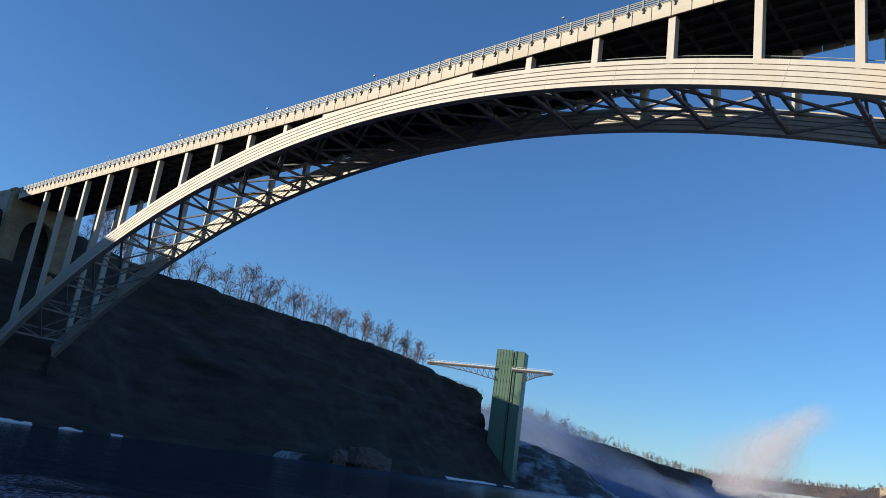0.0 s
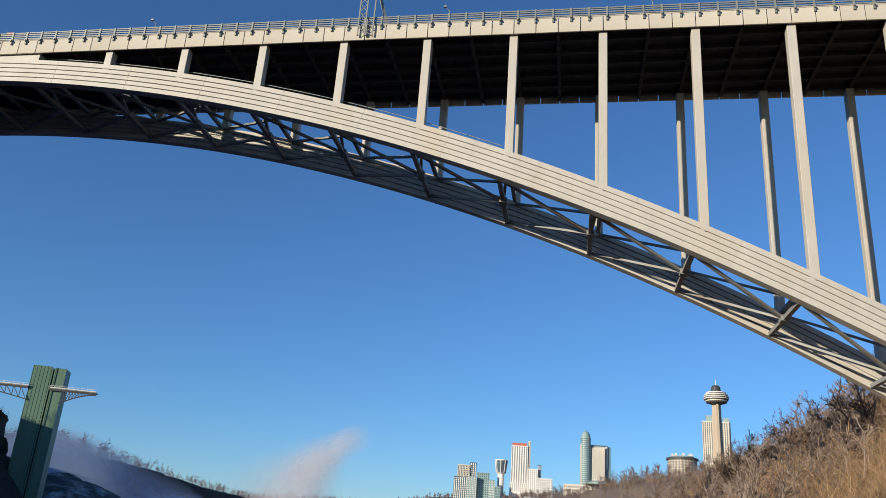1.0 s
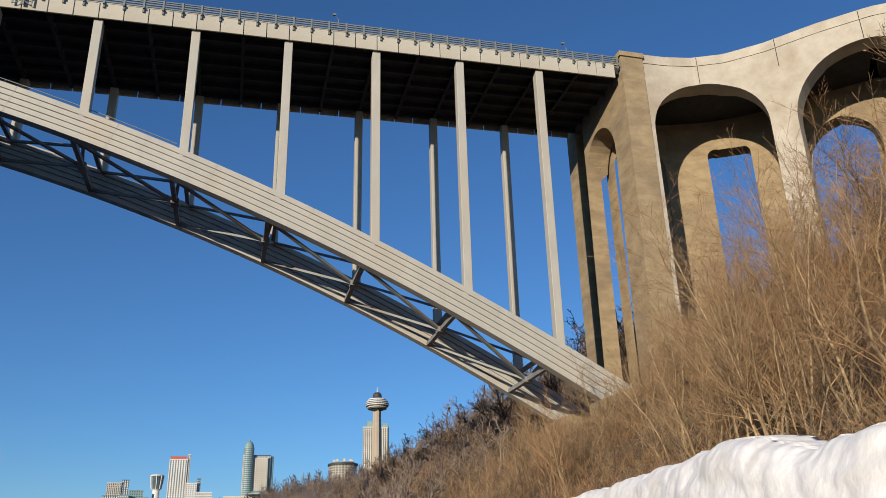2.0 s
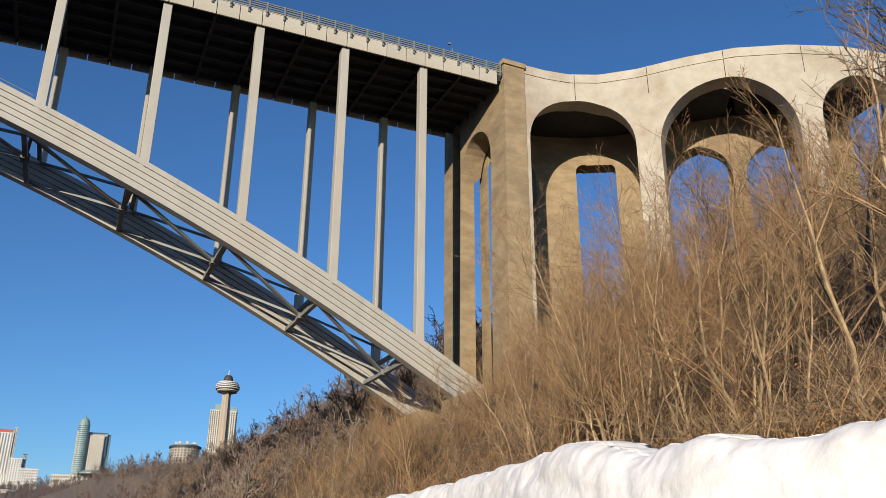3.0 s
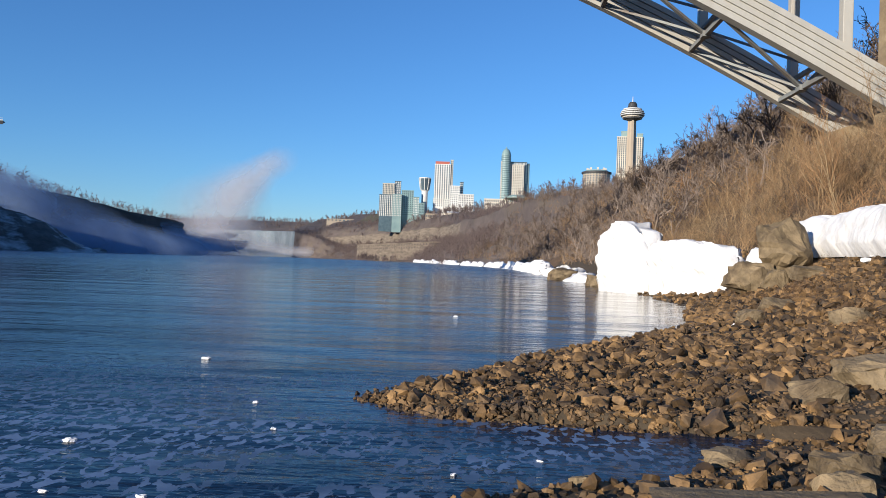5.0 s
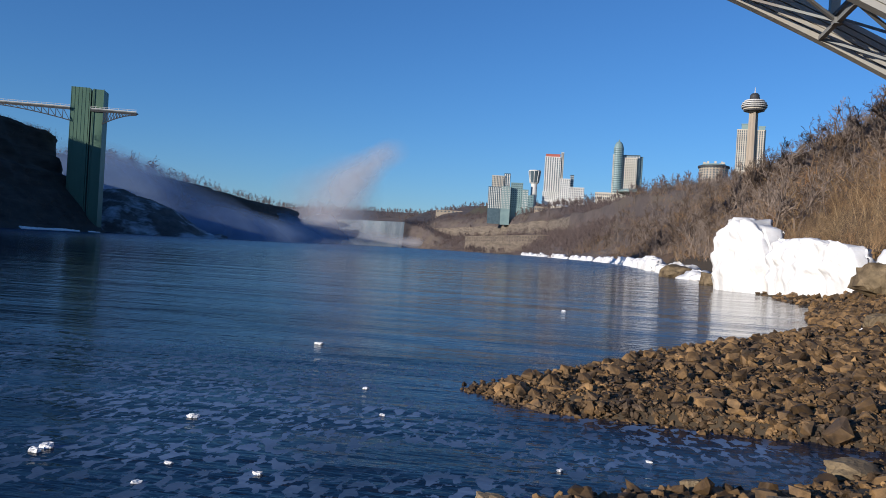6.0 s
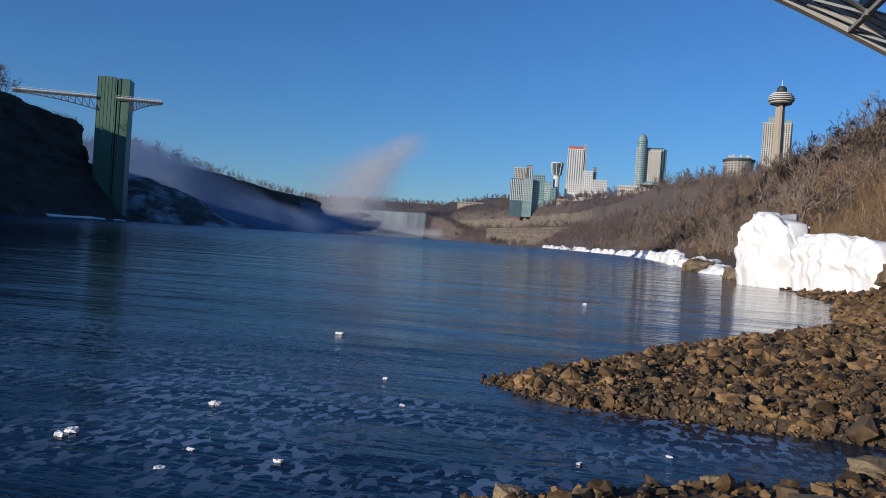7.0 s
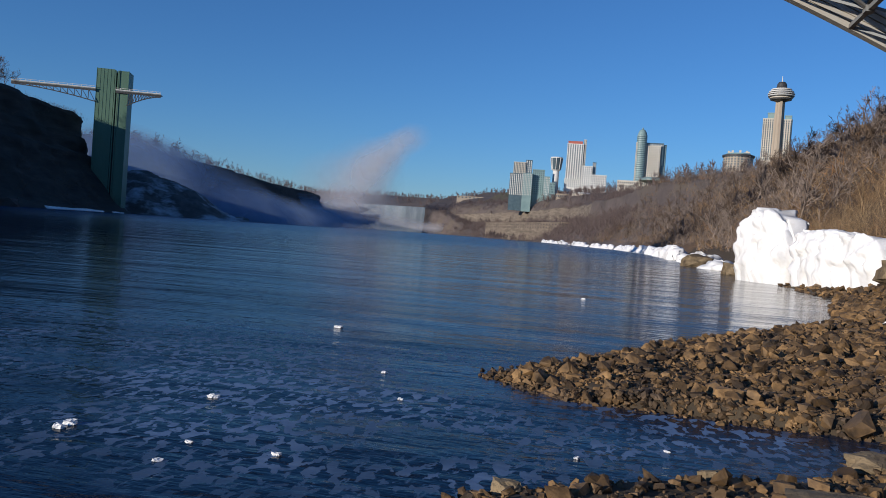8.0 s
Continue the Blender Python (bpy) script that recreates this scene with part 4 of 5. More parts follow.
def veil(name, label, puffs, mat):
    """Spray built from soft round sheets at several depths."""
    for az, el, dist, w, h, lean in puffs:
        x, y = polar(az, dist)
        z = height(el, dist)
        n = 20
        verts = [(0, 0, 0)] + [(math.cos(2 * math.pi * i / n), 0.25 * math.sin(6 * math.pi * i / n), math.sin(2 * math.pi * i / n)) for i in range(n)]
        faces = [(0, i + 1, (i + 1) % n + 1) for i in range(n)]
        ob = new(name, mesh_of(name, verts, faces, mat, True))
        ob.location, ob.scale, ob.rotation_euler = (x, y, z), (w, w * 0.15, h), (0, radians(lean), radians(-az))
        tagged(ob, label, "mist", "spray of the falls", "stuff")


curtain("waterfall", "small white cascade at the foot of the shaded cliff", [(-239.5, 201), (-238.5, 207), (-239, 213)], 2.6)
for x, y, sx, sz, seed in ((-236, 226, 6, 4.5, 71), (-237, 242, 9, 6.0, 72), (-239, 253, 6, 5.0, 73), (-240, 276, 4, 2.5, 74)):
    bm = rough_rock(random.Random(seed), sx, 4.5, sz)
    me = bpy.data.meshes.new("boulder")
    bm.to_mesh(me)
    bm.free()
    me.materials.append(FARBANK)
    ob = new("boulder", me)
    ob.location = (x, y, sz * 0.5)
    ob.rotation_euler = (0, 0, 1.5)
    tagged(ob, "huge pale grey rock slab under the shaded cliff", "boulder", "fallen rock slabs")
plume = [(-18.2, 1.4, 1720, 120, 34, 12), (-19.4, 2.2, 1735, 130, 92, 22), (-18.4, 3.4, 1735, 96, 100, 34), (-19.2, 2.3, 1700, 84, 78, 26), (-18.3, 3.7, 1690, 66, 92, 36), (-17.4, 4.6, 1680, 52, 84, 42), (-16.4, 5.6, 1670, 40, 70, 52), (-15.2, 6.5, 1660, 34, 48, 68), (-20.0, 1.0, 1650, 90, 60, 15), (-16.5, 0.25, 1700, 170, 22, 0), (-13.0, 0.3, 1690, 60, 14, 0), (-19.4, 0.9, 1690, 110, 44, 0), (-17.6, 0.5, 1690, 90, 30, 0)]
veil("spray", "pale spray drifting up from the falls", plume, MIST)
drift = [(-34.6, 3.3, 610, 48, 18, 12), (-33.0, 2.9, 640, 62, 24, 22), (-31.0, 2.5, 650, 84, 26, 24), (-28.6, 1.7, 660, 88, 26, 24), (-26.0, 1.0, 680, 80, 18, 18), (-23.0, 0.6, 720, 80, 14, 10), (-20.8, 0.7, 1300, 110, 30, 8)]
veil("spray", "spray over the tumbled rocks, tinted blue for shade", drift, SHADESPRAY)


rng = random.Random(11)
STONES = []
for i in range(14):
    bm = hull(rng, 1.0, rng.uniform(0.65, 0.95), rng.uniform(0.4, 0.75), 14)
    me = bpy.data.meshes.new("stone")
    bm.to_mesh(me)
    bm.free()
    me.materials.append(STONE)
    STONES.append(me)
STONE_ARR = []
for me in STONES:
    v = np.empty(len(me.vertices) * 3)
    me.vertices.foreach_get("co", v)
    f = np.empty(len(me.loops), dtype=np.int64)
    me.loops.foreach_get("vertex_index", f)
    STONE_ARR.append((v.reshape(-1, 3), f.reshape(-1, 3)))


def turn(ax, ay, az):
    return np.array(Euler((ax, ay, az)).to_matrix())


def scatter_mesh(name, items, arrays, mat):
    """Joins many placed copies: items of (which, place, turn, scale)."""
    vs, fs, base = [], [], 0
    for which, p, r, s in items:
        v, f = arrays[which]
        vs.append((v * s) @ r.T + np.asarray(p))
        fs.append(f + base)
        base += len(v)
    return mesh_tris(name, np.concatenate(vs), np.concatenate(fs), mat)


def build_stones():
    rs = random.Random(5)
    beach = thing("stone_bar", "bar of broken brown stones running into the water", "stones", kind="structure")
    near, rest = [], []

    def drop(x, y, size):
        z = ground_ca(x, y)
        item = (rs.randrange(len(STONES)), (x, y, z + size * rs.uniform(-0.1, 0.4)), (rs.gauss(0, 0.45), rs.gauss(0, 0.45), rs.uniform(0, 6.28)), size)
        if 9.8 < y < 11.6 and x < 3.2 and len(near) < 300 and size > 0.05:
            near.append(item)
        else:
            rest.append(item)

    for y0, y1, dens, reach, lo, hi in ((-6, 3.5, 8, 12, 0.06, 0.2), (3.5, 9.85, 110, 7, 0.02, 0.075), (3.5, 9.85, 16, 16, 0.04, 0.14), (9.85, 15, 300, 9, 0.016, 0.062), (9.85, 15, 24, 17, 0.05, 0.15), (9.85, 15, 2.2, 13, 0.12, 0.24), (15, 24, 70, 17, 0.03, 0.2), (24, 45, 18, 15, 0.07, 0.3), (45, 80, 4, 9, 0.12, 0.4)):
        y = y0
        count = int((y1 - y0) * reach * dens)
        for _ in range(count):
            y = rs.uniform(y0, y1)
            w = wall_ca(y)
            a = shore_ca(y) - 0.25
            x = a + rs.uniform(0, 1) * min(w - a + 0.8, reach)
            size = lo + (hi - lo) * rs.random() ** 2.8
            drop(x, y, size)
    edge = [(3.9, 9.95), (2.3, 10.08), (0.9, 10.2), (-0.35, 10.33), (-1.15, 10.85), (-1.55, 11.35), (-1.5, 11.8), (-1.0, 13.1), (-0.35, 14.2), (1.1, 17), (2.3, 19.3)]
    for _ in range(1800):  # stones heaped along the waterline
        i = rs.choice((0, 1, 2, 3, 4, 5, 0, 1, 2, 3, 6, 7, 8, 9))
        f = rs.random()
        x = edge[i][0] * (1 - f) + edge[i + 1][0] * f + rs.gauss(0, 0.12)
        y = edge[i][1] * (1 - f) + edge[i + 1][1] * f + rs.gauss(0, 0.1)
        size = 0.018 + 0.055 * rs.random() ** 2
        rest.append((rs.randrange(len(STONES)), (x, y, max(-0.02, ground_ca(x, y)) + size * rs.uniform(-0.1, 0.5)), (rs.gauss(0, 0.6), rs.gauss(0, 0.6), rs.uniform(0, 6.28)), size))
    for w, p, r, s in near:
        ob = part_mesh("stone", STONES[w], beach, at=p, rot=r)
        ob.scale = (s, s, s)
    me = scatter_mesh("stones", [(w, p, turn(*r), s) for w, p, r, s in rest], STONE_ARR, STONE)
    part_mesh("stones", me, beach)["kind"] = "stuff"
    return beach


build_stones()


def boulder(x, y, sx, sy, sz, seed, label="weathered brown boulder on the shore", sink=0.3, rot=0.0, mat=BOULDER, tilt=0.0, group="boulders"):
    r = random.Random(seed)
    bm = rough_rock(r, sx, sy, sz)
    me = bpy.data.meshes.new("boulder")
    bm.to_mesh(me)
    bm.free()
    me.materials.append(mat)
    ob = new("boulder", me)
    ob.location, ob.rotation_euler = (x, y, max(0, ground_ca(x, y)) + sz * (1 - 2 * sink)), (tilt, 0, rot)
    return tagged(ob, label, "boulder", group)


BOULDERS = [
    (15.8, 43.5, 1.7, 1.4, 2.0, 1, 0.16), (13.7, 43.2, 1.35, 1.2, 1.15, 2, 0.2), (14.2, 40.2, 0.75, 0.6, 0.75, 3, 0.25), (15.6, 39.5, 1.3, 0.8, 0.5, 31, 0.4),
    (5.6, 11.8, 0.62, 0.5, 0.32, 6, 0.3), (4.5, 11.0, 0.42, 0.34, 0.25, 7, 0.3), (2.6, 8.3, 0.34, 0.28, 0.15, 8, 0.48), (4.4, 8.5, 0.5, 0.4, 0.26, 9, 0.35), (6.2, 10.3, 0.7, 0.5, 0.22, 10, 0.35), (12.2, 10.4, 0.6, 0.55, 0.8, 12, 0.3),
    (2.2, 6.0, 1.0, 0.6, 0.16, 13, 0.5), (3.4, 7.6, 0.34, 0.3, 0.2, 14, 0.3), (3.0, 6.9, 0.3, 0.26, 0.18, 15, 0.3), (6.8, 13.2, 0.5, 0.4, 0.3, 16, 0.35), (8.3, 14.8, 0.55, 0.42, 0.3, 17, 0.35), (9.2, 17.5, 0.6, 0.5, 0.32, 18, 0.35), (10.2, 23, 0.7, 0.5, 0.35, 19, 0.35), (10.6, 30, 0.8, 0.6, 0.4, 20, 0.35), (8.6, 26.5, 0.55, 0.45, 0.35, 21, 0.3), (13.0, 19.0, 0.6, 0.5, 0.3, 22, 0.35), (14.3, 27.0, 0.8, 0.5, 0.4, 23, 0.3), (0.9, 6.95, 0.14, 0.12, 0.09, 24, 0.3), (-0.7, 6.2, 0.15, 0.12, 0.09, 25, 0.3),
    (11.6, 84.0, 1.6, 2.2, 0.9, 4, 0.3), (10.6, 112.0, 2.6, 2.4, 1.2, 5, 0.3),
]
for b in BOULDERS:
    boulder(*b[:6], sink=b[6])


# ---- ice and snow ----
def snow_bank(name, label, path, seed, step=0.22, power=0.42, lump=0.22, flute=0.18, nsec=34, mat=None, crag=0.0):
    """A packed bank of snow swept along a path of (x, y, base, height, depth): a steep fluted face and a rounded top."""
    P = np.array(path, float)
    cum = np.concatenate([[0], np.cumsum(np.hypot(np.diff(P[:, 0]), np.diff(P[:, 1])))])
    n = max(6, int(cum[-1] / step))
    ss = np.linspace(0, cum[-1], n)
    Q = np.stack([np.interp(ss, cum, P[:, i]) for i in range(5)], 1)
    T = np.gradient(Q[:, :2], axis=0)
    T /= np.linalg.norm(T, axis=1)[:, None]
    verts, faces = [], []
    for i in range(n):
        x, y, base, h, dep = Q[i]
        nx, ny = -T[i, 1], T[i, 0]
        end = min(1, (0.02 + min(i, n - 1 - i) * step / 0.9)) ** 0.5
        hv = h * (1 + 0.12 * fbm(ss[i] * 0.35, seed) + 0.03 * fbm(ss[i] * 1.4, seed + 9)) * (0.3 + 0.7 * end)
        for j in range(nsec):
            q = j / (nsec - 1)
            a = math.pi * (q * q * (3 - 2 * q))
            c, s = math.cos(a), math.sin(a)
            u = math.copysign(abs(c) ** power, c) * dep / 2 * end
            z = abs(s) ** power * hv
            f = z / max(h, 0.1)
            px, py = x + nx * u, y + ny * u
            k = lump * 0.9 * fbm(px * 0.42 + seed, py * 0.42, z * 0.9, 2)
            k += 0.22 * lump * (1.4 * abs(fbm(px * 0.8, py * 0.8 + seed, z * 1.6, 2)) - 0.3)
            k += 0.11 * lump * fbm(px * 3.2, py * 3.2, z * 4 + seed, 3)
            k += flute * fbm(ss[i] * 0.7, z * 0.45, seed + 5, 2) * (1 if c > 0 else 0.3)
            # narrow melt grooves running down the face
            k -= flute * 1.6 * max(0.0, 1 - abs(fbm(px * 0.55 + py * 0.4, z * 0.22, seed + 2, 2)) / 0.1)
            if crag:  # broken faces with cracks between them
                near_cells = noise.voronoi(Vector((px * 0.75, py * 0.75, z * 0.75 + seed)))[0]
                k += crag * (min(0.35, near_cells[1] - near_cells[0]) - 0.2) * 1.6 + crag * 0.25 * fbm(px * 2.2, py * 2.2, z * 2.2, 3)
            u += math.copysign(1, c) * k * min(1, abs(c) * 2 + 0.15)
            z += k * s * 0.6
            if c > 0.2:
                u -= 0.26 * dep * (f - 0.5)
            elif c < -0.2:
                u += 0.12 * dep * (f - 0.5)
            if j in (0, nsec - 1):
                z, u = -0.5, u * 0.72
            else:
                z += 0.3 * (1 - f) * max(-0.3, fbm(ss[i] * 0.5, seed + 3))
            verts.append((x + nx * u, y + ny * u, base + z))
    for i in range(n - 1):
        for j in range(nsec - 1):
            a = i * nsec + j
            faces.append((a, a + 1, a + nsec + 1, a + nsec))
    faces += [tuple(range(nsec))[::-1], tuple(range((n - 1) * nsec, n * nsec))]
    return tagged(new(name, mesh_of(name, verts, faces, mat or SNOW, True)), label, "snow", kind="thing")


snow_bank("snow_bank", "long fluted bank of packed white snow above the stones", [(19.6, 50.5, 3.45, 1.75, 2.6), (18.4, 40, 3.4, 1.8, 2.8), (17.4, 31.5, 3.3, 1.9, 3.0), (16.2, 25, 3.15, 2.1, 3.2), (15.3, 20.8, 2.9, 2.35, 3.4), (14.8, 17, 2.35, 2.2, 3.4), (14.6, 14.5, 2.0, 2.45, 3.6), (14.9, 12, 2.2, 2.25, 3.6), (15.4, 8.5, 2.2, 2.25, 3.6), (16, 3, 2.2, 2.25, 3.6)], 2.0, step=0.1, lump=0.15, flute=0.008, nsec=56, crag=0.03)
for i, (x, y, s) in enumerate(((15.3, 29.5, 0.28), (13.6, 24.0, 0.2), (14.0, 22.8, 0.3), (13.2, 19.5, 0.32), (12.8, 17.0, 0.22), (12.6, 14.5, 0.26), (16.6, 36.0, 0.25), (11.8, 21.5, 0.14), (12.0, 15.8, 0.15), (7.6, 24.5, 0.2))):
    bm = rough_rock(random.Random(900 + i), s * 1.5, s, s * 0.6, 0.2)
    me = bpy.data.meshes.new("snow_lump")
    bm.to_mesh(me)
    bm.free()
    me.materials.append(SNOW)
    ob = new("snow_lump", me)
    ob.location = (x, y, ground_ca(x, y) + s * 0.35)
    tagged(ob, "small fallen lump of snow among the stones", "snow lump", "snow lumps on the beach")
snow_bank("ice_block", "tall white block of stranded river ice at the water's edge", [(10.5, 70.0, -0.3, 4.9, 3.0), (11.3, 67.5, -0.2, 5.7, 3.8), (12.3, 65.2, -0.1, 5.5, 3.8), (13.3, 63.4, 0.0, 4.5, 3.4)], 7.0, step=0.13, power=0.33, lump=0.5, flute=0.22, nsec=44, crag=0.5)
snow_bank("ice_block", "lower white block of stranded ice beside the tall one", [(13.2, 62.0, 0.0, 3.9, 3.2), (13.9, 59.5, 0.2, 3.9, 3.2), (14.6, 57, 0.5, 3.5, 2.8), (15.4, 54.5, 0.8, 3.0, 2.4), (15.9, 52.5, 1.0, 2.4, 2.0)], 12.0, step=0.13, power=0.34, lump=0.45, flute=0.2, nsec=40, crag=0.42)
snow_bank("snow_patch", "small wedge of old snow between boulders", [(16.2, 50.5, 1.6, 1.9, 1.6), (16.8, 46.5, 1.8, 1.7, 1.5)], 21.0, power=0.5)


def shore_ice():
    r = random.Random(8)
    spans = [(92, 112, 1.3), (114, 128, 2.0), (131, 160, 1.6), (166, 200, 2.6), (206, 260, 2.2), (270, 330, 2.4), (345, 420, 2.6), (440, 520, 2.8), (540, 660, 3.0), (690, 900, 3.2)]
    for i, (y0, y1, h) in enumerate(spans):
        pts = []
        for y in np.linspace(y0, y1, 18):
            pts.append((shore_ca(y) + 1.2 + r.gauss(0, 0.5), y, -0.2, h * r.uniform(0.25, 1.3), (2.0 + h * 0.6) * r.uniform(0.6, 1.3)))
        snow_bank("shore_ice", "white ledge of shore ice along the far waterline", pts, 30.0 + i, step=max(0.35, (y1 - y0) / 90), power=0.55, lump=0.8, flute=0.3, nsec=16)
    for i, (y0, y1, h) in enumerate(((60, 98, 1.0), (104, 112, 0.8), (122, 128, 0.7), (318, 372, 1.3), (380, 392, 0.8))):
        pts = [(shore_us(y) - 2.0, y, 0.0, h * r.uniform(0.6, 1.1), 5.0) for y in np.linspace(y0, y1, 5)]
        snow_bank("shore_ice", "patch of dull shore ice under the shaded cliff", pts, 60.0 + i, step=0.8, power=0.6, lump=0.4, flute=0.2, nsec=12)


shore_ice()


def talus():
    """Snow-streaked rocks heaped below the shaded falls."""
    verts, faces = [], []
    nx, ny = 90, 30
    for i in range(nx):
        f = i / (nx - 1)
        az = -36.0 + 10.0 * f
        crest = lerp_table([(-36, 2.3), (-34, 2.6), (-33, 2.9), (-31.5, 2.35), (-29.6, 1.6), (-27.7, 0.4), (-26.3, 0.0), (-26, -0.1)], az)
        for j in range(ny):
            g = j / (ny - 1)
            d = 520 + 90 * g
            x, y = polar(az, d)
            z = max(0.3, height(crest, 570)) * min(1, g * 1.7) ** 0.8 * (1 - max(0, g - 0.75) * 2)
            z += 2.2 * fbm(x * 0.05, y * 0.05) + 1.2 * fbm(x * 0.17, y * 0.17)
            verts.append((x, y, z - 0.8))
    for i in range(nx - 1):
        for j in range(ny - 1):
            a = i * ny + j
            faces.append((a, a + ny, a + ny + 1, a + 1))
    ob = new("rock_talus", mesh_of("rock_talus", verts, faces, SNOWROCK, True))
    tagged(ob, "heap of dark rocks streaked with snow below the falls", "rocks", kind="structure")


talus()


# ---- bare trees and brush ----
def tube(V, F, pts, radii, n=3):
    base = len(V)
    for i, p in enumerate(pts):
        d = (pts[min(i + 1, len(pts) - 1)] - pts[max(i - 1, 0)]).normalized()
        a = d.orthogonal().normalized()
        b = d.cross(a)
        for k in range(n):
            t = 2 * math.pi * k / n
            V.append(tuple(p + (a * math.cos(t) + b * math.sin(t)) * radii[i]))
    for i in range(len(pts) - 1):
        for k in range(n):
            a, b = base + i * n + k, base + i * n + (k + 1) % n
            F.append((a, b, b + n))
            F.append((a, b + n, a + n))


def sliver(V, F, r, p, q, w):
    """A twig too thin for a tube."""
    d = (q - p).normalized()
    a = d.orthogonal().normalized()
    a = a * math.cos(r.random() * 3) + d.cross(a) * math.sin(r.random() * 3)
    n = len(V)
    V += [tuple(p - a * w), tuple(p + a * w), tuple(q)]
    F.append((n, n + 1, n + 2))


def grow(r, store, p, d, length, rad, level, depth, spread, kids, thin, low):
    V, F = store[0 if level == 0 else 1]
    if level and level >= depth:
        d2 = (d + Vector((r.gauss(0, 0.2), r.gauss(0, 0.2), r.gauss(0.1, 0.2)))).normalized()
        m = p + d * length * 0.5
        sliver(V, F, r, p, m, thin)
        sliver(V, F, r, p + d * length * 0.4, m + d2 * length * 0.5, thin)
        return
    segs = 6 if level == 0 else 3 if level == 1 else 1
    pts, rr = [p.copy()], [rad]
    for i in range(segs):
        d = (d + Vector((r.gauss(0, 1), r.gauss(0, 1), r.gauss(0.3, 0.6))) * (0.13 if level == 0 else 0.24)).normalized()
        p = p + d * length / segs
        pts.append(p.copy())
        rr.append(max(thin, rad * (1 - 0.75 * (i + 1) / segs)))
    tube(V, F, pts, rr, 5 if level == 0 else 3)
    for c in range(kids[level]):
        f = r.uniform(low if level == 0 else 0.2, 1.0)
        i = min(segs - 1, int(f * segs))
        q = pts[i].lerp(pts[i + 1], f * segs - i)
        ax = Vector((r.gauss(0, 1), r.gauss(0, 1), r.gauss(0, 0.3))).normalized()
        nd = (d + ax * spread * r.uniform(0.6, 1.3)).normalized()
        grow(r, store, q, nd, length * r.uniform(0.26, 0.5) * (1.2 - 0.5 * f), rr[i] * 0.48, level + 1, depth, spread, kids, thin, low)


def tree_model(seed, h, rad, spread, kids, thin, stems=1, lean=0.1, low=0.28):
    r = random.Random(seed)
    store = (([], []), ([], []))
    for s in range(stems):
        d = Vector((r.gauss(0, lean), r.gauss(0, lean), 1)).normalized()
        p = Vector((r.uniform(-0.3, 0.3), r.uniform(-0.3, 0.3), -0.5)) if stems > 1 else Vector((0, 0, -0.5))
        grow(r, store, p, d, h * r.uniform(0.75, 1.0), rad * r.uniform(0.7, 1), 0, len(kids), spread, kids, thin, low)
    return store


def tree_thing(store, at, label, mats, group):
    t = thing("bare_tree", label, "tree", at, group)
    part_mesh("trunk", mesh_tris("trunk", store[0][0], store[0][1], mats[0]), t)
    part_mesh("crown", mesh_tris("crown", store[1][0], store[1][1], mats[1]), t)
    return t


def plant(protos, places, rs):
    """Copies the models to places of (x, y, z, scale); the model itself takes the first place."""
    used = set()
    for x, y, z, s in places:
        i = rs.randrange(len(protos))
        m = pose(x, y, z, rs.gauss(0, 4), rs.gauss(0, 4), rs.uniform(0, 360))
        if i not in used:
            used.add(i)
            ob = protos[i]
            ob.matrix_basis = m @ Matrix.Diagonal((s, s, s, 1))
        else:
            ob = copy_thing(protos[i], m)
            ob.scale = (s, s, s)


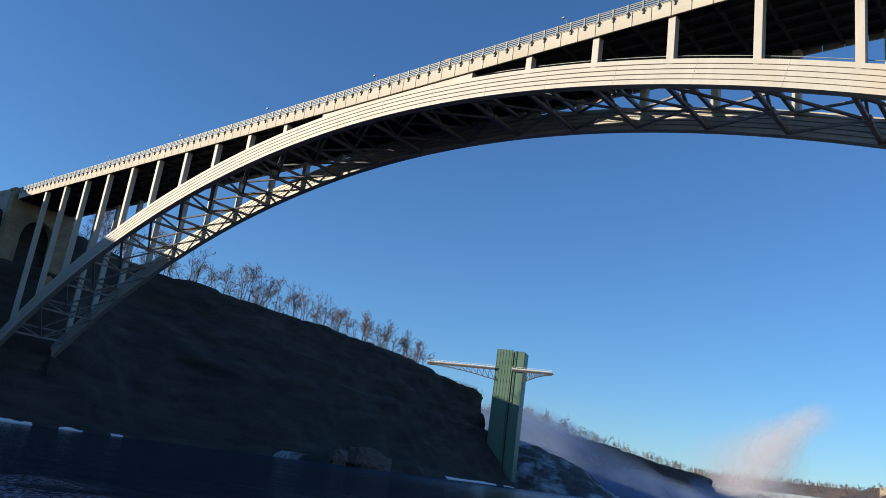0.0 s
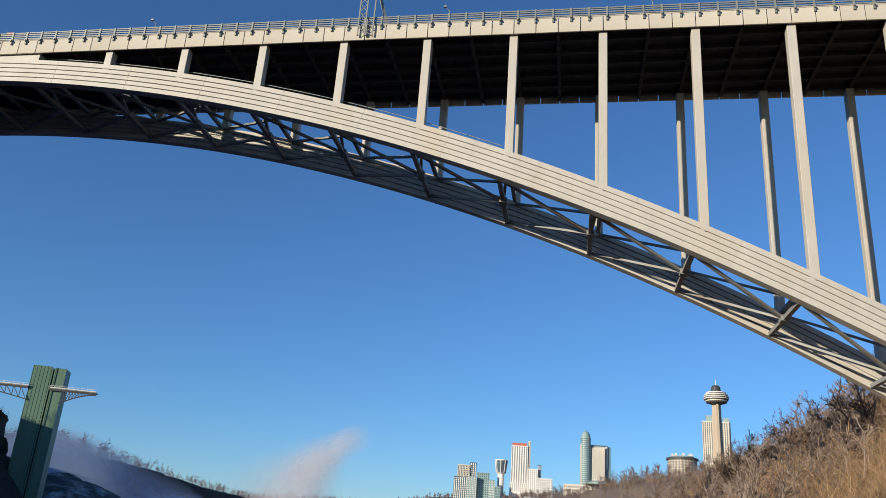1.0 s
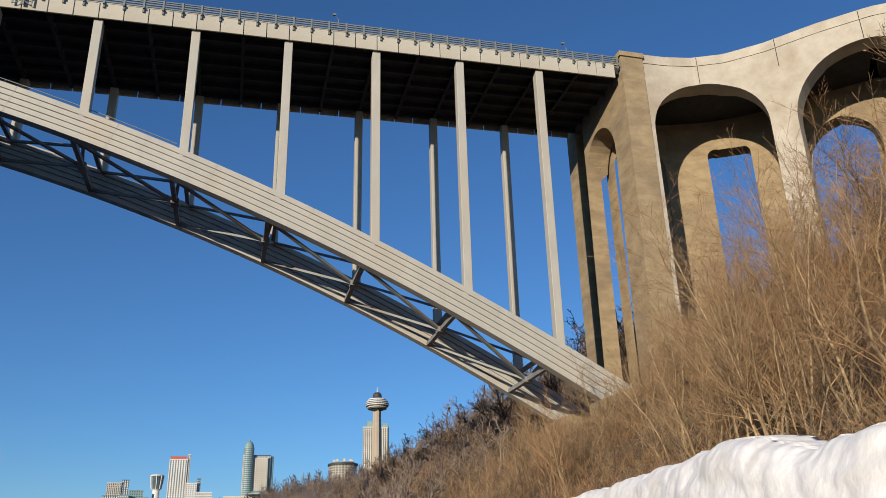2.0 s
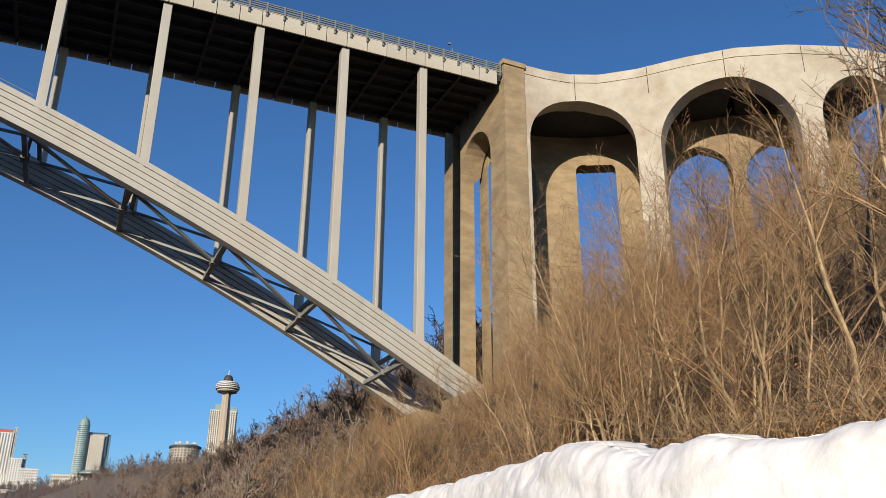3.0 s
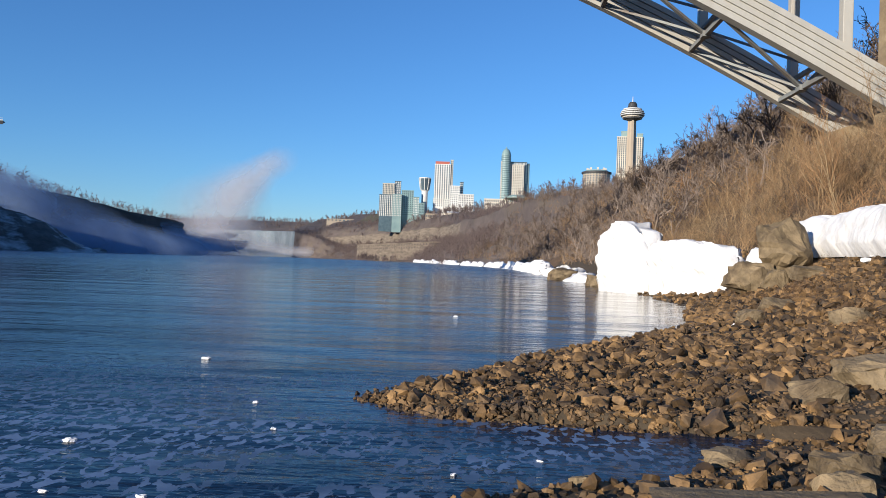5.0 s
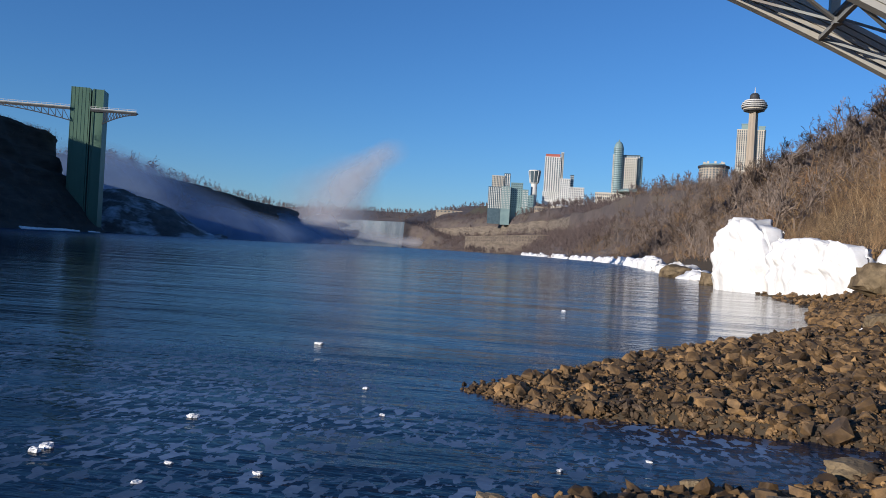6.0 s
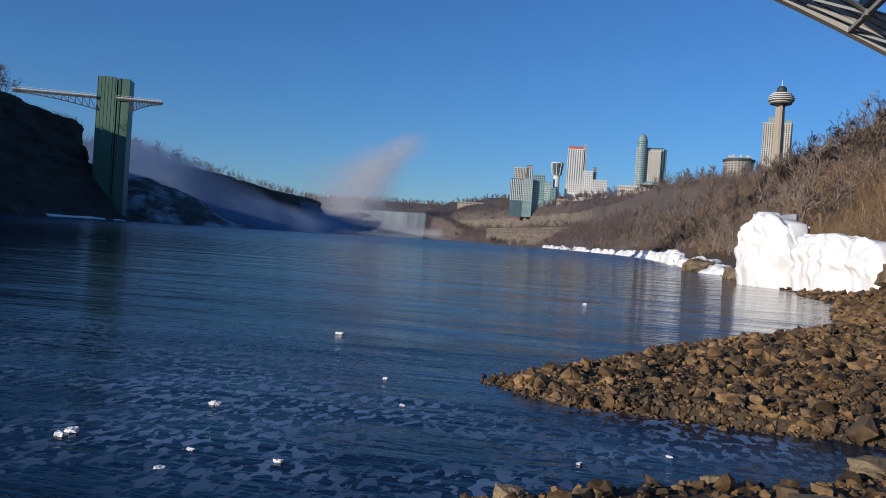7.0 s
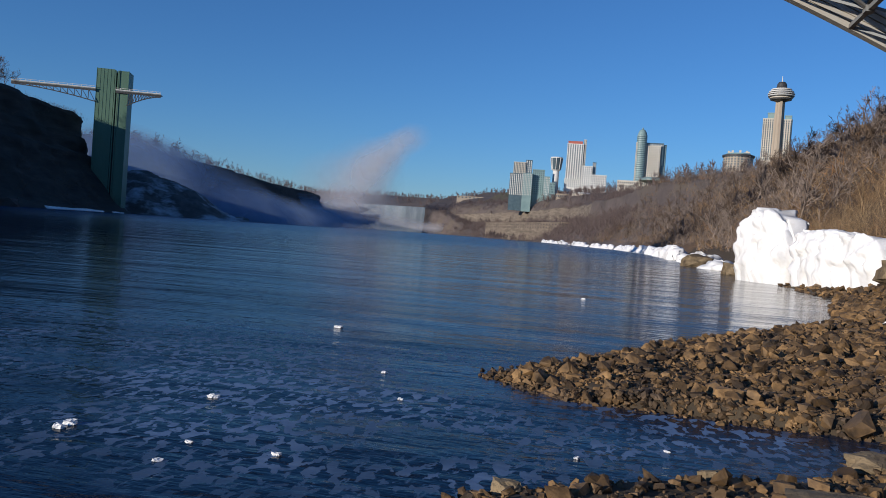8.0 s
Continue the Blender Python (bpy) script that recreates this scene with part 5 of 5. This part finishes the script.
def build_trees():
    rs = random.Random(21)
    # saplings and trees on the sunlit slope
    g = "bare trees on the slope"
    near = [tree_thing(tree_model(100 + i, 8.5, 0.075, 0.85, (12, 7, 6), 0.006, stems=st, lean=0.15), (0, 0, 0), lab, (BARK, TWIG), g) for i, (st, lab) in enumerate(((1, "slender bare tree on the brown slope"), (3, "bare multi-stemmed tree on the brown slope"), (2, "forked bare tree with pale bark on the slope"), (4, "clump of thin bare stems on the slope"), (1, "leaning bare tree on the brown slope")))]
    places = []
    while len(places) < 100:
        y = rs.uniform(8, 120)
        x = wall_ca(y) + rs.uniform(5.5, 62)
        if 46 < x < 60 and 84 < y < 112 or (x > 36 and 86 < y < 111 and x < 62):
            continue
        places.append((x, y, ground_ca(x, y), rs.uniform(0.6, 1.25)))
    places += [(21.5, 16.5, 4.6, 1.5), (20.5, 20.0, 4.2, 1.25), (24.0, 14.0, 7.5, 1.6), (22.5, 36, 4.5, 1.1), (27, 19, 8.0, 1.4), (29, 25, 9.0, 1.3), (26.5, 32.0, 7.0, 1.2), (31, 22, 11, 1.5)]
    for _ in range(90):  # saplings between the snow and the arches
        y = rs.uniform(24, 80)
        x = max(wall_ca(y) + 5, y * math.tan(radians(rs.uniform(30, 58))))
        if x < 68 and not (x > 48 and y > 76):
            places.append((x, y, ground_ca(x, y), rs.uniform(0.7, 1.35)))
    plant(near, places, rs)
    # tall slender trees standing in front of the arches
    slim = [tree_thing(tree_model(170 + i, 16, 0.085, 0.75, (18, 8, 5), 0.008, stems=st, lean=0.07, low=0.25), (0, 0, 0), "tall slender bare tree with pale bark on the slope", (BARK, TWIG), g) for i, st in enumerate((1, 2, 1))]
    places = []
    for k in range(26):
        y = 28 + 42 * rs.random()
        x = max(wall_ca(y) + 6, y * math.tan(radians(33 + 25 * (k + rs.random()) / 26)))
        if x < 66:
            places.append((x, y, ground_ca(x, y), rs.uniform(0.75, 1.15)))
    plant(slim, places, rs)
    # old dark trees leaning out in front of the arches
    old = [tree_thing(tree_model(150 + i, 12.5, 0.17, 1.0, (13, 8, 6), 0.009, lean=0.22, low=0.22), (0, 0, 0), "old dark leaning tree with crooked bare limbs", (DARKBARK, DARKTWIG), g) for i in range(3)]
    places = [(x, y, ground_ca(x, y), k) for x, y, k in ((27.5, 18.5, 1.65), (31, 22.5, 1.6), (34, 28, 1.3), (40, 34, 1.2), (43, 41, 1.25), (47, 45, 1.2), (52, 50, 1.2), (46, 55, 1.0), (58, 58, 1.1), (50, 62, 0.9), (44, 66, 0.8), (37, 52, 0.8), (62, 66, 1.1), (56, 70, 0.9))]
    plant(old, places, rs)
    # skyline trees above the shaded cliff
    far = [tree_thing(tree_model(200 + i, 13, 0.22, 0.95, (13, 7, 6), 0.03, lean=0.06, low=0.4), (0, 0, 0), "bare tree on the cliff edge", (DARKTWIG, PURPLETWIG), "bare trees along the cliff") for i in range(6)]
    places = []
    for k in range(130):
        y = 120 + 232 * (k + rs.gauss(0, 0.8)) / 130
        x = shore_us(y) - 37 - rs.random() ** 2 * 26
        places.append((x, y, 60.0 * lerp_table(US_TOP, y) - 1.0, rs.uniform(0.85, 1.4)))
    plant(far, places, rs)
    # woods too far off to count: joined into one
    models = []
    for i in range(8):
        st = tree_model(300 + i, 13, 0.3, 0.95, (7, 5, 4) if i < 4 else (8, 6), 0.08 if i < 4 else 0.24, lean=0.1, low=0.3)
        n0 = len(st[0][0])
        models.append((np.array(st[0][0] + st[1][0]), np.concatenate([np.array(st[0][1]), np.array(st[1][1]) + n0])))
    isle, brow, plateau = [], [], []
    for _ in range(460):
        y = 590 + 860 * rs.random() ** 1.7
        x = shore_us(y) - 37 - rs.random() * 60
        isle.append((x, y, 60.5 * lerp_table(US_TOP, y), rs.uniform(0.6, 1.1) * (1.35 if y < 720 else 1.0)))
    slope = []
    for _ in range(130):
        y = rs.uniform(125, 760)
        x = wall_ca(y) + rs.uniform(44, 72)
        brow.append((x, y, ground_ca(x, y) - 0.5, rs.uniform(0.2, 0.45)))
    for _ in range(560):
        y = 112 + 500 * rs.random() ** 1.3
        x = wall_ca(y) + rs.uniform(1, 62)
        (brow if fbm(x * 0.025, y * 0.025, 9) + rs.gauss(0, 0.12) > 0.05 else slope).append((x, y, ground_ca(x, y) - 0.5, rs.uniform(0.45, 0.9)))
    for _ in range(260):
        y = rs.uniform(760, 1780)
        x = wall_ca(y) + rs.uniform(20, 240)
        plateau.append((x, y, ground_ca(x, y) - 1, rs.uniform(0.5, 1.0)))
    for _ in range(620):
        y = rs.uniform(520, 1780)
        x = shore_ca(y) + rs.choice((rs.uniform(4, 44), rs.uniform(52, 130)))
        plateau.append((x, y, ground_ca(x, y) - 1, rs.uniform(0.45, 0.95)))
    for _ in range(900):
        x, y = rs.uniform(-900, -150), rs.uniform(1960, 2400)
        z = LIP + 38 * min(1, (y - 1900) / 250) if x < -456 else max(ground_ca(x, FALL_Y), LIP) + 48 * min(1, (y - FALL_Y) / 350)
        plateau.append((x, y, z - 1, rs.uniform(0.7, 1.2)))
    for _ in range(300):  # trees before the hotels
        x, y = polar(rs.uniform(-9.5, 3.5), rs.uniform(1040, 1225))
        plateau.append((x, y, ground_ca(x, y) - 1, rs.uniform(0.6, 1.1)))
    for name, label, lst, mat in (("island_trees", "bare winter trees on the island above the falls", isle, PURPLETWIG), ("brow_trees", "small bare trees along the brow of the slope", brow, GREYTWIG), ("slope_trees", "dark bare woods on the slope", slope, DARKTWIG), ("plateau_trees", "bare trees on the distant plateau", plateau, PURPLETWIG)):
        items = [(rs.randrange(4) if lst is brow or lst is slope or lst is isle else rs.randrange(4, 8), (x, y, z), turn(rs.gauss(0, 0.06), rs.gauss(0, 0.06), rs.uniform(0, 6.28)), s) for x, y, z, s in lst]
        tagged(new(name, scatter_mesh(name, items, models, mat)), label, "trees", kind="stuff")


build_trees()


def brush_model(seed, stems, h, rad, twigs, wide, fine=True):
    r = random.Random(seed)
    V, F = [], []
    for _ in range(stems):
        p = Vector((r.gauss(0, wide), r.gauss(0, wide), -0.3))
        d = Vector((r.gauss(0, 0.36 if fine else 0.75), r.gauss(0, 0.36 if fine else 0.75), 1)).normalized()
        hh = h * r.uniform(0.4, 1.0)
        pts, rr = [p], [rad * r.uniform(0.6, 1.3)]
        for i in range(2):
            d = (d + Vector((r.gauss(0, 0.28), r.gauss(0, 0.28), 0))).normalized()
            pts.append(pts[-1] + d * hh / 2)
            rr.append(rr[0] * (0.65, 0.25)[i])
        if fine:
            tube(V, F, pts, rr)
        else:
            sliver(V, F, r, pts[0], pts[2], rr[0])
        for _ in range(twigs):
            i = r.randrange(0, 2)
            q = pts[i].lerp(pts[i + 1], r.uniform(0.3, 1))
            e = (d + Vector((r.gauss(0, 0.75), r.gauss(0, 0.75), r.gauss(0, 0.4)))).normalized()
            sliver(V, F, r, q, q + e * hh * r.uniform(0.2, 0.5), rr[1] * 0.8)
    return np.array(V), np.array(F)


def leaf_litter(seed, n, wide):
    """Dry leaves still hanging low in the brush."""
    r = random.Random(seed)
    V, F = [], []
    for _ in range(n):
        p = Vector((r.gauss(0, wide), r.gauss(0, wide), abs(r.gauss(0, 0.5))))
        q = p + Vector((r.gauss(0, 0.06), r.gauss(0, 0.06), r.gauss(0, 0.05)))
        sliver(V, F, r, p, q, 0.04)
    return np.array(V), np.array(F)


def build_brush():
    rs = random.Random(33)
    near = [brush_model(400 + i, 17, 2.7, 0.015, 11, 0.85) for i in range(6)]
    items, leaves = [], []
    for _ in range(1300):
        y = 6 + 115 * rs.random() ** 1.15
        x = wall_ca(y) + (4.0 if y < 60 else 1.5) + 60 * rs.random() ** 1.4
        if 49 < x < 58 and 87 < y < 111:
            continue
        s = rs.uniform(0.6, 1.5)
        at = (x, y, ground_ca(x, y))
        items.append((rs.randrange(6), at, turn(rs.gauss(0, 0.12), rs.gauss(0, 0.12), rs.uniform(0, 6.28)), s))
        if y < 60 and x - wall_ca(y) < 12:
            leaves.append((rs.randrange(2), at, turn(0, 0, rs.uniform(0, 6.28)), 1.0))
    for _ in range(190):  # thicket that hides the foot of the arch
        x, y = rs.uniform(27, 52), rs.uniform(70, 88)
        items.append((rs.randrange(6), (x, y, ground_ca(x, y)), turn(rs.gauss(0, 0.12), rs.gauss(0, 0.12), rs.uniform(0, 6.28)), rs.uniform(1.2, 2.2)))
    for mat, label, share in ((TWIG, "dense tangle of bare reddish-brown brush on the slope", lambda i: i % 4 < 2), (BARK, "pale bare saplings in the brush", lambda i: i % 4 == 2), (DARKTWIG, "dark bare brush on the slope", lambda i: i % 4 == 3)):
        ob = new("brush", scatter_mesh("brush", [q for i, q in enumerate(items) if share(i)], near, mat))
        tagged(ob, label, "brush", kind="stuff")
    ob = new("dry_leaves", scatter_mesh("dry_leaves", leaves, [leaf_litter(600 + i, 260, 0.9) for i in range(2)], LEAF))
    tagged(ob, "dry orange-brown leaves hanging low in the brush", "leaves", kind="stuff")
    tufts = []
    for _ in range(130):
        y = rs.uniform(12, 44)
        x = wall_ca(y) - rs.uniform(0.6, 6.0)
        tufts.append((rs.randrange(6), (x, y, ground_ca(x, y)), turn(rs.gauss(0, 0.3), rs.gauss(0, 0.3), rs.uniform(0, 6.28)), rs.uniform(0.12, 0.3)))
    tagged(new("dead_grass", scatter_mesh("dead_grass", tufts, near, DEADGRASS)), "reddish dead grass and stems among the stones", "grass", kind="stuff")
    far = [brush_model(500 + i, 15, 3.8, 0.06, 7, 2.2, False) for i in range(5)]

    def cover(count, place, mat, label, lo, hi):
        got = []
        for _ in range(count):
            x, y, z = place()
            got.append((rs.randrange(5), (x, y, z), turn(rs.gauss(0, 0.1), rs.gauss(0, 0.1), rs.uniform(0, 6.28)), rs.uniform(lo, hi)))
        tagged(new("brush", scatter_mesh("brush", got, far, mat)), label, "brush", kind="stuff")

    def slope_at():
        y = 112 + 480 * rs.random() ** 1.4
        x = wall_ca(y) + 66 * rs.random()
        return x, y, ground_ca(x, y) - 0.3

    def bank_at():
        y = 540 + 1240 * rs.random()
        o = rs.choice((rs.uniform(2, 46), rs.uniform(2, 44), rs.uniform(50, 120), rs.uniform(50, 160)))
        x = shore_ca(y) + o
        return x, y, ground_ca(x, y) - 0.5

    def cliff_at():
        y = 60 + 340 * rs.random()
        o = rs.choice((rs.uniform(2, 24), rs.uniform(33, 46)))
        return shore_us(y) - o, y, lerp_table(US_RISE, o) * lerp_table(US_TOP, y) - 0.5

    cover(700, slope_at, TWIG, "brown leafless scrub covering the farther slope", 0.6, 1.2)
    cover(800, slope_at, GREYTWIG, "grey leafless scrub mixed over the farther slope", 0.6, 1.3)
    cover(1700, bank_at, PURPLETWIG, "grey-brown scrub on the distant bank", 1.1, 2.6)
    def foot_at():
        y = 620 + 1000 * rs.random()
        x = shore_ca(y) + rs.uniform(22, 47)
        return x, y, ground_ca(x, y) - 0.5

    cover(700, foot_at, PURPLETWIG, "grey-brown thicket below the distant cliff", 1.6, 3.0)
    cover(180, slope_at, DARKTWIG, "dark leafless thicket in the hollows of the slope", 0.6, 1.3)
    cover(700, cliff_at, DARKTWIG, "dark bare scrub clinging to the shaded cliff", 0.5, 1.0)


build_brush()


# ---- lumps of ice adrift near the stones ----
for i, (x, y, s) in enumerate(((-4.79, 6.32, 0.075), (-4.79, 6.48, 0.09), (-4.25, 8.15, 0.085), (-3.55, 6.42, 0.05), (-3.5, 5.83, 0.05), (-2.72, 6.41, 0.06), (-3.05, 10.75, 0.06), (-5.24, 14.98, 0.1), (-2.39, 9.17, 0.05), (-35.75, 82.42, 0.2), (-1.1, 29.31, 0.1), (-0.23, 7.55, 0.04), (0.62, 8.24, 0.04))):
    s *= 0.75
    bm = rough_rock(random.Random(950 + i), s * 1.2, s, s * 0.55, 0.35, 2)
    me = bpy.data.meshes.new("ice_lump")
    bm.to_mesh(me)
    bm.free()
    me.materials.append(SNOW)
    ob = new("ice_lump", me)
    ob.location = (x, y, s * 0.08)
    tagged(ob, "small lump of ice adrift on the water", "ice lump", "drifting ice lumps")
